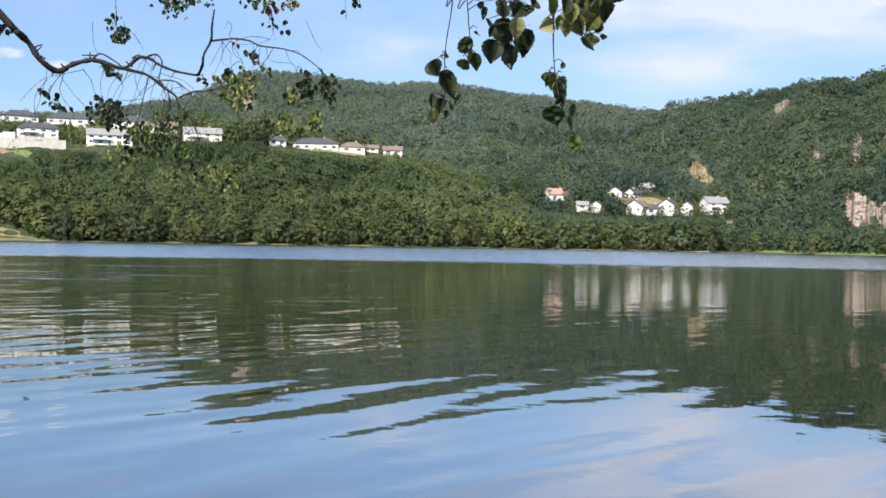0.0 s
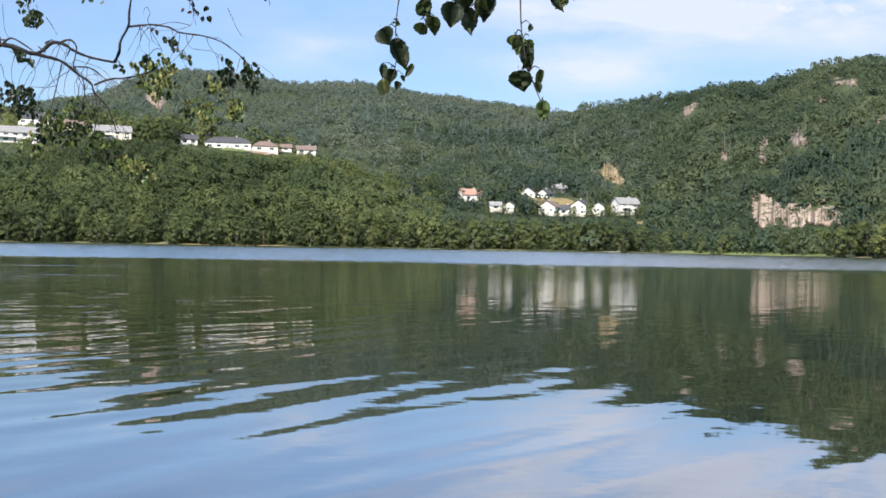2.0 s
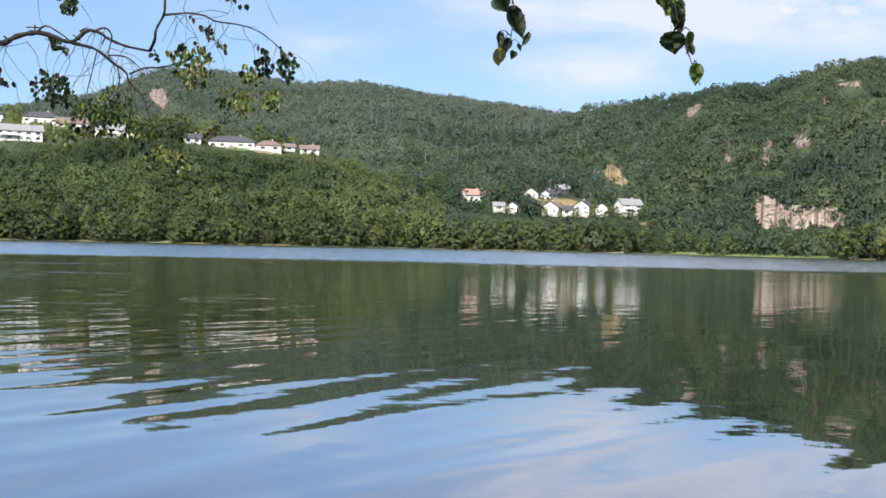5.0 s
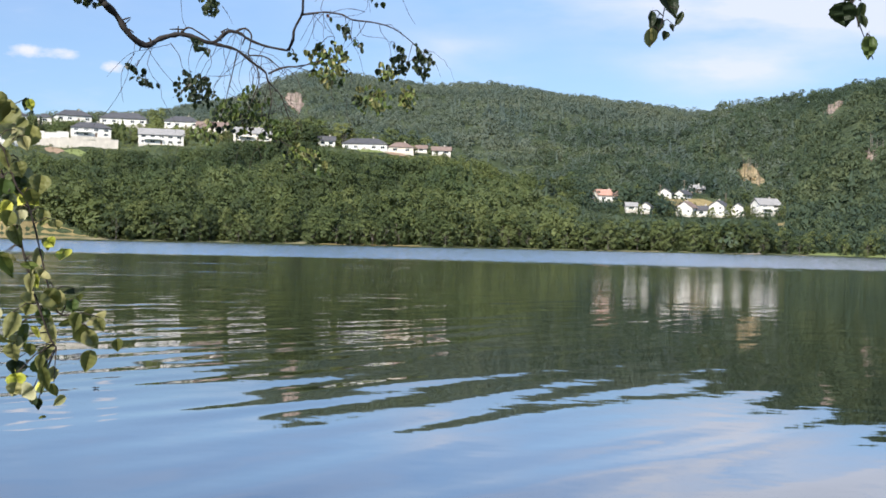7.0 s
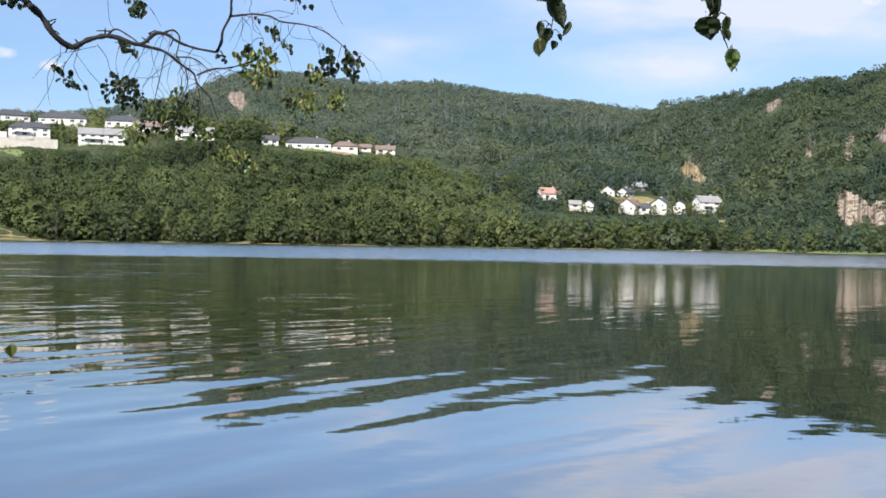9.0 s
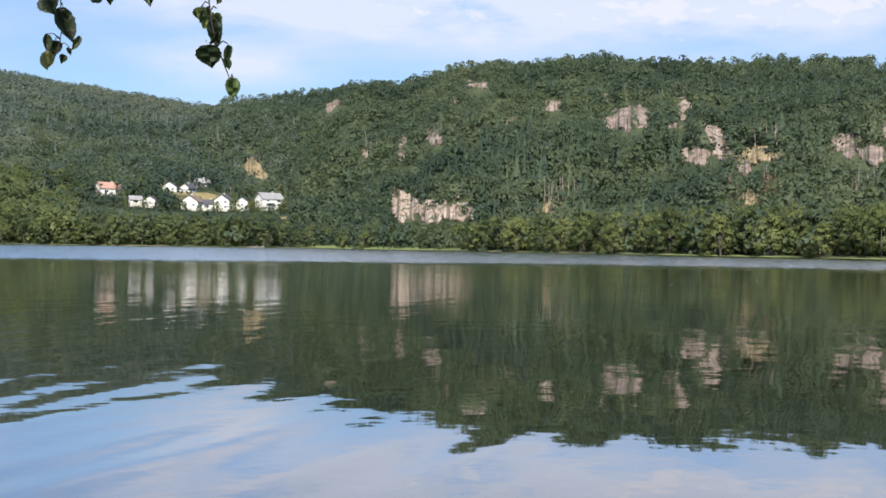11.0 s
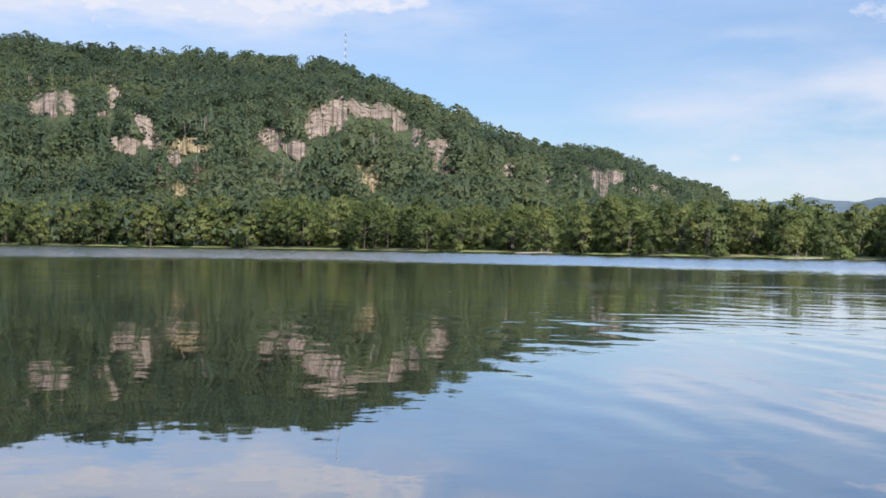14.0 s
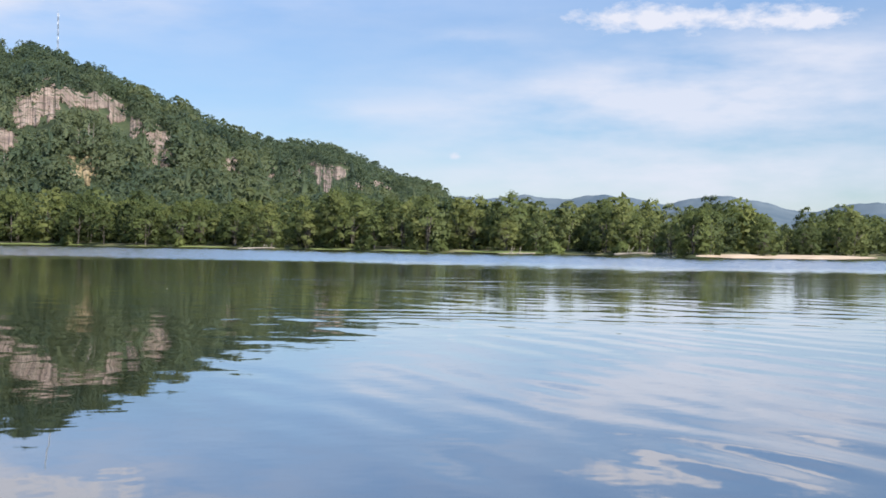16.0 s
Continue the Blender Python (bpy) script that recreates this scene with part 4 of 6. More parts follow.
MEADOW = plain("mown_green_meadow", (0.1, 0.14, 0.04), (0.22, 0.25, 0.09), 0.3, 0.95, 0.15)


# ---- rock faces ----
def rock_face(row, mat, label, seed):
    """A broken face that stands proud of the slope, with upright ribs and sunk edges."""
    ca, ce, wa_, we_ = row
    nu, nv = int(np.clip(wa_ * 80, 18, 120)), int(np.clip(we_ * 60, 16, 60))
    A = np.linspace(ca - wa_ * 1.7, ca + wa_ * 1.7, nu)
    E = np.linspace(ce - we_ * 1.7, ce + we_ * 1.7, nv)
    v = np.zeros((nv, nu, 3))
    for i, az in enumerate(A):
        rr = np.arange(float(shore(az)) + 30, 1560, 4.0)
        ang = np.maximum.accumulate(np.degrees(np.arctan2(land(az, rr) - EYE, rr)) + np.arange(len(rr)) * 1e-6)
        r = np.interp(E, ang, rr)
        for k in range(3):
            r[1:-1] = (r[:-2] + 2 * r[1:-1] + r[2:]) / 4
        u, w = (az - ca) / wa_, (E - ce) / we_
        ragged = np.sqrt(u * u + w * w) + 0.6 * fbm(np.full(nv, u * 2.3 * max(1.0, wa_) + seed), w * 2.3, 5, 70) + 0.75 * fbm(az * 3.3 + E * 1.6, E * 2.6 - az * 0.8, 4, 72) + 0.12 * np.abs(fbm(np.full(nv, az * 5.0), E * 0.8, 2, 71))
        m = (1 - smooth(ragged, 0.92, 1.1)) * (1 - smooth(E - ang.max(), -0.08, 0.06))
        ribs = fbm(np.full(nv, az * 5.5), E * 0.7 + seed, 4, 80)
        step = r / 900 * (m * (5.0 + 12.0 * ribs) - (1 - m) * 9)
        r2 = r - step
        z = np.interp(E, ang, land(az, rr)) - (1 - m) * 2.5
        z = np.where(m > 0.02, EYE + r2 * np.tan(np.radians(E)) - (1 - m) * 2.5, z)
        v[:, i] = np.stack([r2 * np.sin(np.radians(az)), r2 * np.cos(np.radians(az)), z], 1)
    k = np.arange((nv - 1) * nu).reshape(nv - 1, nu)[:, :-1].ravel()
    ob = mesh_object("cliff", v.reshape(-1, 3), np.stack([k, k + 1, k + nu + 1, k + nu], 1), mat, True)
    return tagged(ob, label, "cliff", "rock faces of the hill")


for i, row in enumerate(CLIFFS):
    if row[0] < 22:
        rock_face(row, QUARRY, "broad pinkish old quarry wall above the shore trees", i * 7.3)
    else:
        rock_face(row, ROCK, "ribbed pink granite cliff between the trees", i * 7.3)
for i, row in enumerate(OUTCROPS):
    rock_face(row, ROCK, "small grey-pink rock outcrop in the forest", 200 + i * 5.1)
for i, row in enumerate(GRAVEL):
    rock_face(row, CLAY, "bare ochre gravel slope below the trees", 300 + i * 9.7)


# ---- houses ----
def house(az, r, z, w, d, wall_h, turn, roof, wall_c, roof_c):
    """A dwelling with its front to the lake: base, walls, roof with eaves, chimney, windows, door."""
    colour = {"white": "white wooden", "cream": "cream rendered", "brown": "brown wooden"}[wall_c]
    cover = {"slate": "dark tiled", "grey": "grey", "red": "red tiled", "brown": "brown"}[roof_c]
    h = thing("house", pose(r * math.sin(radians(az)), r * math.cos(radians(az)), z, 0, 0, -az + turn),
              f"{colour} {'outbuilding' if w < 6 else 'house'} with a {cover} {roof} roof", "house", "houses above the lake")
    bm = bmesh.new()
    box(bm, -w / 2 - 0.1, w / 2 + 0.1, -d / 2 - 0.1, d / 2 + 0.1, -2.5, 0.35)
    part("foundation", bm, STONE, h)
    x, y, ov = w / 2, d / 2, 0.55
    rise = {"hip": 0.29 * d, "gable": 0.34 * d, "flat": 0.25}[roof]
    bm = bmesh.new()
    box(bm, -x, x, -y, y, 0.35, wall_h)
    if roof == "gable":
        a, b = [bm.verts.new(p) for p in ((-x, -y, wall_h), (-x, y, wall_h), (-x, 0, wall_h + rise))], [bm.verts.new(p) for p in ((x, -y, wall_h), (x, y, wall_h), (x, 0, wall_h + rise))]
        bm.faces.new(a[::-1])
        bm.faces.new(b)
        bm.faces.new((a[0], b[0], b[2], a[2]))
        bm.faces.new((a[1], a[2], b[2], b[1]))
    part("wall", bm, WALLS[wall_c], h)
    bm = bmesh.new()
    k = rise / y
    if roof == "gable":
        low = wall_h - k * ov + 0.06
        for s in (-1, 1):
            q = [(-x - ov, s * (y + ov), low), (x + ov, s * (y + ov), low), (x + ov, 0, wall_h + rise + 0.06), (-x - ov, 0, wall_h + rise + 0.06)]
            lo = [bm.verts.new(p) for p in q]
            hi = [bm.verts.new((p[0], p[1], p[2] + 0.22)) for p in q]
            for f in ((lo[0], lo[1], lo[2], lo[3]), (hi[0], hi[3], hi[2], hi[1])):
                bm.faces.new(f)
            for i in range(4):
                bm.faces.new((lo[i], hi[i], hi[(i + 1) % 4], lo[(i + 1) % 4]))
    elif roof == "hip":
        e = [bm.verts.new((sx * (x + ov), sy * (y + ov), wall_h + dz)) for dz in (0.0, 0.2) for sx, sy in ((-1, -1), (1, -1), (1, 1), (-1, 1))]
        t0, t1 = bm.verts.new((-(x - y * 0.9), 0, wall_h + rise + 0.3)), bm.verts.new((x - y * 0.9, 0, wall_h + rise + 0.3))
        bm.faces.new(e[3::-1])
        for i in range(4):
            bm.faces.new((e[i], e[(i + 1) % 4], e[4 + (i + 1) % 4], e[4 + i]))
        bm.faces.new((e[4], e[5], t1, t0))
        bm.faces.new((e[5], e[6], t1))
        bm.faces.new((e[6], e[7], t0, t1))
        bm.faces.new((e[7], e[4], t0))
    else:
        box(bm, -x - 0.3, x + 0.3, -y - 0.3, y + 0.3, wall_h, wall_h + 0.3)
    part("roof", bm, ROOFS[roof_c], h)
    if w > 7:
        bm = bmesh.new()
        cx = w * 0.18
        box(bm, cx - 0.35, cx + 0.35, 0.3, 1.0, wall_h + rise * 0.4, wall_h + rise + 1.0)
        box(bm, cx - 0.42, cx + 0.42, 0.23, 1.07, wall_h + rise + 0.85, wall_h + rise + 1.02)
        part("chimney", bm, STONE, h)

    def window(cx, cz, ww, wh, side):
        o = thing_part("window", h)
        bm = bmesh.new()
        for b in ((-ww / 2 - 0.1, -ww / 2, -wh / 2, wh / 2), (ww / 2, ww / 2 + 0.1, -wh / 2, wh / 2), (-ww / 2 - 0.1, ww / 2 + 0.1, wh / 2, wh / 2 + 0.1),
                  (-ww / 2 - 0.1, ww / 2 + 0.1, -wh / 2 - 0.1, -wh / 2), (-0.04, 0.04, -wh / 2, wh / 2)):
            box(bm, b[0], b[1], -0.1, 0.0, b[2], b[3])
        f = part("frame", bm, TRIM, o)
        bm = bmesh.new()
        box(bm, -ww / 2, ww / 2, -0.04, 0.0, -wh / 2, wh / 2)
        part("pane", bm, GLASS, o)
        o.matrix_local = pose(cx, -y, cz) if side == 0 else pose(-x if side == 1 else x, cx, cz, 0, 0, -90 if side == 1 else 90)

    storeys = 2 if wall_h > 4.3 else 1
    n = max(1, int(w / 4.4))
    sh = (wall_h - 0.35) / storeys
    for s in range(storeys):
        for i in range(n):
            cx = (i + 0.5 - n / 2) * w / n
            if s == 0 and n > 2 and i == n // 2:
                bm = bmesh.new()
                box(bm, cx - 0.5, cx + 0.5, -y - 0.06, -y, 0.36, 2.4)
                dr = part("door", bm, WALLS["brown"], h)
                bm = bmesh.new()
                box(bm, cx + 0.34, cx + 0.42, -y - 0.12, -y - 0.06, 1.3, 1.42)
                part("handle", bm, STEEL, dr)
                continue
            window(cx, 0.35 + sh * (s + 0.55), min(2.1, w / n * 0.48), min(1.25, sh * 0.46), 0)
        for side in (1, 2):
            for cy in ((-d / 4, d / 4) if d > 7 else (0,)):
                window(cy if side == 2 else -cy, 0.35 + sh * (s + 0.55), 1.1, min(1.2, sh * 0.5), side)
    if w > 11 and wall_h > 3.3:
        bw, bz = w * 0.42, 0.35 + sh * (storeys - 1)
        cx = -w * 0.18
        bm = bmesh.new()
        box(bm, cx - bw / 2, cx + bw / 2, -y - 1.7, -y - 0.02, bz - 0.05, bz + 0.12)
        deck = part("balcony", bm, TRIM, h)
        bm = bmesh.new()
        for i in range(int(bw / 0.35)):
            px = cx - bw / 2 + 0.05 + i * 0.35
            box(bm, px, px + 0.09, -y - 1.66, -y - 1.62, bz + 0.12, bz + 1.0)
        box(bm, cx - bw / 2, cx + bw / 2, -y - 1.7, -y - 1.58, bz + 1.0, bz + 1.1)
        part("railing", bm, TRIM, deck)
        for px in (cx - bw / 2 + 0.1, cx + bw / 2 - 0.22):
            if bz > 1.0:
                bm = bmesh.new()
                box(bm, px, px + 0.12, -y - 1.66, -y - 1.54, -0.5, bz - 0.05)
                part("post", bm, TRIM, deck)
    return h


def thing_part(name, parent):
    ob = new(name)
    ob.empty_display_size = 0.2
    ob.parent = parent
    return ob


for row in HILL_HOUSES + VILLAGE:
    house(*row)


def long_wall(az, r, z, length, height, mat, label, steps=1):
    """A wall of upright panels with a coping, along the contour."""
    o = thing("retaining_wall", pose(r * math.sin(radians(az)), r * math.cos(radians(az)), z, 0, 0, -az), label, "wall")
    n = max(3, int(length / 5))
    for i in range(n):
        bm = bmesh.new()
        x0 = -length / 2 + i * length / n
        top = height * (1 - 0.15 * math.sin(i * 1.7))
        box(bm, x0 + 0.03, x0 + length / n - 0.03, 0, 0.5, -1.5, top)
        box(bm, x0, x0 + length / n, -0.08, 0.58, top, top + 0.15)
        part("panel", bm, mat, o)
    return o


long_wall(-19.49, 627, 45.8, 44, 3.4, STONE, "long pale retaining wall below the hill houses")
long_wall(-20.45, 634, 49.6, 17.5, 3.4, WALLS["white"], "white terrace wall beside a hipped house")
long_wall(-5.6, 640, 48.2, 34, 1.3, STONE, "pale terrace wall below two houses")
long_wall(-14.3, 668, 56.4, 26, 1.2, STONE, "pale terrace wall below a hipped house")


# ---- poles and mast ----
def pole(az, r, height, label):
    p = place(az, r)
    o = thing("utility_pole", Matrix.Translation(p), label, "pole", "wooden poles")
    bm = bmesh.new()
    tube(bm, [(0, 0, -0.5), (0, 0, height * 0.5), (0.03, 0, height)], 0.2, 0.13, 8)
    part("shaft", bm, POLEWOOD, o)
    bm = bmesh.new()
    box(bm, -0.9, 0.9, -0.06, 0.06, height - 0.7, height - 0.55)
    part("crossarm", bm, POLEWOOD, o)
    for x in (-0.75, 0, 0.75):
        bm = bmesh.new()
        tube(bm, [(x, 0, height - 0.55), (x, 0, height - 0.3)], 0.06, 0.04, 6)
        part("insulator", bm, GLASS, o)


for az, r, hgt in ((-20.97, 650, 10), (-15.75, 660, 9), (5.0, 640, 9), (7.9, 672, 9), (10.9, 640, 10), (9.0, 700, 9)):
    pole(az, r, hgt, "weathered wooden utility pole with a crossarm")


def mast(az, r, height):
    """A slim lattice mast in sections."""
    p = place(az, r, -0.5)
    o = thing("radio_mast", Matrix.Translation(p), "slim grey steel lattice radio mast on the hilltop", "mast")
    n, w = 8, 0.55
    seg = height / n
    for i in range(n):
        sec = thing_part("section", o)
        sec.matrix_local = pose(0, 0, i * seg)
        mat = STEEL
        cs = [(w * math.cos(a), w * math.sin(a)) for a in (0.5, 2.6, 4.7)]
        for c in cs:
            bm = bmesh.new()
            tube(bm, [(*c, 0), (*c, seg)], 0.13, 0.13, 5)
            part("leg", bm, mat, sec)
        for a, b in zip(cs, cs[1:] + cs[:1]):
            bm = bmesh.new()
            m = 3
            for k in range(m):
                q = (a, b) if k % 2 == 0 else (b, a)
                tube(bm, [(*q[0], seg * k / m), (*q[1], seg * (k + 1) / m)], 0.05, 0.05, 4)
            part("brace", bm, mat, sec)
    bm = bmesh.new()
    tube(bm, [(0, 0, height), (0, 0, height + 3.5)], 0.08, 0.04, 5)
    part("aerial", bm, STEEL, o)


mast(42.87, 985, 48)


# ---- fields and beach laid on the ground ----
def patch(name, mat, a0, a1, fr0, fr1, label, lift=0.06, na=40, nr=10):
    A = np.linspace(a0, a1, na)
    T = np.linspace(0, 1, nr)
    v = np.zeros((nr, na, 3))
    for i, az in enumerate(A):
        u = (az - a0) / (a1 - a0)
        edge = min(u, 1 - u) * 4
        k = min(1, math.sqrt(max(edge, 0.02)))
        lo, hi = fr0(az), fr1(az)
        mid = lo + (hi - lo) * 0.4
        r = mid + (lo + (hi - lo) * T - mid) * k
        v[:, i] = np.stack([r * np.sin(np.radians(az)), r * np.cos(np.radians(az)), land(az, r) + lift], 1)
    k = np.arange((nr - 1) * na).reshape(nr - 1, na)[:, :-1].ravel()
    ob = mesh_object(name, v.reshape(-1, 3), np.stack([k, k + na, k + na + 1, k + 1], 1), mat, True)
    return tagged(ob, label, name.replace("_", " "), kind="structure")


def off(m):
    return lambda az: float(shore(az)) + m


patch("beach", SAND, 72.6, 80.6, off(-0.6), off(6), "pale sandy beach under the trees")
patch("dry_meadow", DRYGRASS, -28, -18.7, off(0.5), off(24), "dry yellow meadow at the water's edge")
patch("dry_meadow", DRYGRASS, -8.6, -3.2, off(0.3), off(5), "strip of dry grass on the bank")
patch("meadow", MEADOW, 13.5, 23, off(0.4), off(27), "mown green meadow by the lake")
for ga, gb in ((30, 37.5), (39, 44.6), (45.9, 51), (53, 56.7), (57.8, 60), (61.2, 66.6)):
    patch("meadow", MEADOW, ga, gb, off(0.2), off(3.0), "narrow green grass strip along the shore")
patch("lawn", MEADOW, -19.85, -18.9, lambda a: 607 + 16 * float(fbm(a * 2.7, 0.5, 3, 61)), lambda a: 624 + 8 * float(fbm(a * 3.3, 4.5, 3, 62)), "green garden lawn below a retaining wall", 0.25)
patch("bare_slope", SOIL, -20.7, -19.85, lambda a: 610 + 14 * float(fbm(a * 2.7, 2.5, 3, 63)), lambda a: 625 + 6 * float(fbm(a * 3.3, 7.5, 3, 64)), "bare reddish soil below a retaining wall", 0.25)
patch("lawn", MEADOW, -6.5, -5.2, lambda a: 626.0, lambda a: 638.0, "green garden lawn below a terrace wall", 0.25)
patch("bare_slope", SOIL, -5.1, -4.0, lambda a: 624.0, lambda a: 634.0, "bare pale soil below a hipped house", 0.25)
patch("dry_field", DRYGRASS, 7.9, 10.5, lambda a: 640.0, lambda a: 682.0, "dry hay field above the white houses", 0.3)
patch("dry_field", DRYGRASS, 13.0, 16.2, lambda a: 576.0 + 10 * float(fbm(a * 1.7, 2.0, 3, 65)), lambda a: 606.0 + 10 * float(fbm(a * 1.7, 9.0, 3, 66)), "dry bank along the village road", 0.4)


# ---- shore trees ----
trng = np.random.default_rng(21)


def tree_kind(height, width, lumps, leaves, leaf, stems, leafmat, low=-0.03):
    """One broadleaf tree on its base: stems with a few limbs, and a crown of leafy clumps."""
    o = new("tree")
    o.empty_display_size = 0.5
    bm = bmesh.new()
    for s in range(stems):
        a = trng.uniform(0, 6.28)
        lean = trng.uniform(0.02, 0.12) * height
        foot = Vector((math.cos(a), math.sin(a), 0)) * 0.25 * (stems > 1)
        top = Vector((math.cos(a) * lean, math.sin(a) * lean, height * 0.6))
        mid = foot.lerp(top, 0.45) + Vector((trng.normal(0, 0.15), trng.normal(0, 0.15), 0))
        tube(bm, softened([foot - Vector((0, 0, 0.6)), mid, top], 3), 0.012 * height, 0.004 * height, 5)
        for k in range(4):
            b = trng.uniform(0, 6.28)
            st = foot.lerp(top, trng.uniform(0.25, 0.7))
            tube(bm, [st, st + Vector((math.cos(b), math.sin(b), 0.9)) * height * 0.14], 0.007 * height, 0.003 * height, 4)
    part("trunk", bm, BARK, o)
    tris, nor = broadleaf_crown(trng, lumps, leaves, leaf / height, width / height, low)
    c = mesh_object("crown", tris.reshape(-1, 3) * height, np.arange(len(tris) * 3).reshape(-1, 3), leafmat, True)
    c.data.normals_split_custom_set_from_vertices(nor.reshape(-1, 3).astype(np.float32))
    c.parent = o
    return o


KINDS = [tree_kind(10, w, n, 46, 0.3, stems, LEAF_SHORE, low) for w, n, stems, low in
         ((8.5, 28, 2, -0.03), (9.5, 30, 3, -0.03), (7.2, 24, 1, 0.12), (8.0, 27, 2, 0.1), (9.0, 29, 3, -0.03), (6.6, 23, 1, 0.16), (10.0, 32, 2, 0.06))]
WOODLAND = [tree_kind(10, w, n, 42, 0.32, stems, LEAF_BANK) for w, n, stems in ((8.5, 26, 2), (9.4, 28, 3), (7.6, 24, 1), (10.0, 30, 2))]
FULL = KINDS[:2] + KINDS[4:5] + WOODLAND
for o in KINDS + WOODLAND:
    tagged(o, "leafy green alder tree on the lake shore", "tree", "trees along the shore")
# bearing, height of the trees along the shore in metres
BELT = ((-60, 11), (-22, 10), (-17, 13), (-10, 12), (0, 13), (3, 12), (6, 11.5), (12.8, 11.2), (14, 8.4), (17, 8.2), (20, 9.0), (22.5, 9.5), (24, 11.5), (31, 11.8), (40, 11.8), (50, 9.8),
        (54, 9.6), (56.3, 11), (58, 9.6), (61.5, 9.6), (64, 8.9), (66, 8.0), (67.5, 9.0), (71, 8.4), (71.7, 4.0), (72.3, 7.2), (74.8, 8.2), (75.9, 4.8), (77.2, 4.4), (78.2, 7.2), (80.5, 6.8), (82, 5), (95, 5))
used = 0
az = -24.5
while az < 83:
    r0 = float(shore(az))
    back = 30 if az < -18.2 else (28 if 13.6 < az < 22.6 and int(az * 3) % 3 else 3.5)
    for row in range(2):
        a2 = az + math.degrees(trng.uniform(-3.2, 3.2) / r0)
        r = r0 + back + row * 5.5 + trng.uniform(-1.0, 4.0)
        hgt = float(curve(az, BELT)) * (trng.uniform(0.55, 1.0) if row == 0 else trng.uniform(0.85, 1.07))
        kinds = WOODLAND if az < 22.6 else (FULL if az > 60 else KINDS)
        k = kinds[int(trng.integers(0, len(kinds)))]
        s = hgt / 10
        o = k if k.get("set") is None else None
        m = Matrix.Translation(place(a2, r, -0.1)) @ Matrix.Rotation(trng.uniform(0, 6.28), 4, "Z") @ Matrix.Diagonal((s * trng.uniform(0.85, 1.1), s * trng.uniform(0.85, 1.1), s, 1))
        if o is not None:
            k["set"] = 1
        else:
            o = copy_thing(k, Matrix())
            if "set" in o:
                del o["set"]
        o.matrix_world = m
        used += 1
    az += math.degrees((4.3 if az > -18 else 6.0) / r0)
for k in KINDS + WOODLAND:
    if "set" in k:
        del k["set"]


LEAF_BUSH = foliage("willow_bush_leaves", (0.13, 0.17, 0.06), (0.2, 0.25, 0.085), (0.28, 0.32, 0.11), 8, 0.5, 1.2, 0.08, 0.3, True)
# low willow bushes at the water's edge: bearing, height, width
for az, hgt, wide in ((65.95, 2.0, 4.2), (56.9, 2.6, 3.4), (51.6, 2.3, 3.0), (48.3, 2.4, 3.2), (43.4, 2.2, 3.4), (37.9, 2.6, 3.6), (33.2, 2.5, 3.2), (28.4, 2.6, 3.4), (60.6, 2.1, 2.8), (69.2, 2.2, 3.0)):
    o = tree_kind(hgt, wide, 16, 60, 0.2, 2, LEAF_BUSH)
    o.name = "bush"
    o.matrix_world = Matrix.Translation(place(az, float(shore(az)) + 1.6, -0.15))
    tagged(o, "low round light green bush at the water's edge", "bush", "bushes along the shore")


def spruce(az, r, height, dead=False):
    """A pointed conifer: straight trunk and drooping tiers, dark green or withered."""
    o = thing("tree", Matrix.Translation(place(az, r, -0.1)), "withered rust-brown spruce on the gravel slope" if dead else "tall dark green pointed spruce among lower trees",
              "tree", "withered spruces" if dead else "spruces")
    bm = bmesh.new()
    tube(bm, [(0, 0, -0.5), (0, 0, height * 0.5), (0.05, 0, height * 0.97)], 0.018 * height, 0.003 * height, 6)
    part("trunk", bm, BARK, o)
    tris, nor = conifer_crown(trng, 16, 30, 0.045, 0.46, 0.06)
    c = mesh_object("crown", tris.reshape(-1, 3) * height, np.arange(len(tris) * 3).reshape(-1, 3), RUST if dead else SPRUCE, True)
    c.data.normals_split_custom_set_from_vertices(nor.reshape(-1, 3).astype(np.float32))
    c.parent = o


SPRUCE = foliage("spruce_needles", (0.03, 0.05, 0.036), (0.05, 0.075, 0.05), (0.075, 0.1, 0.06), 6, 0.4, 1.2, 0.2, 0.4, True)
RUST = foliage("withered_needles", (0.12, 0.088, 0.058), (0.17, 0.125, 0.085), (0.23, 0.175, 0.125), 6, 0.4, 1.2, 0.2, 0.4, True)
for az, el, hgt in ((34.3, 2.35, 9), (34.6, 2.3, 7), (36.0, 2.1, 11), (36.35, 2.2, 9)):
    spruce(az, ground_at(az, el, 330), hgt, True)
for row in ((-21.3, 655, 16), (-20.9, 662, 11), (2.62, 560, 20), (2.95, 566, 15), (43.33, 984, 15), (43.7, 980, 12)):
    spruce(*row)

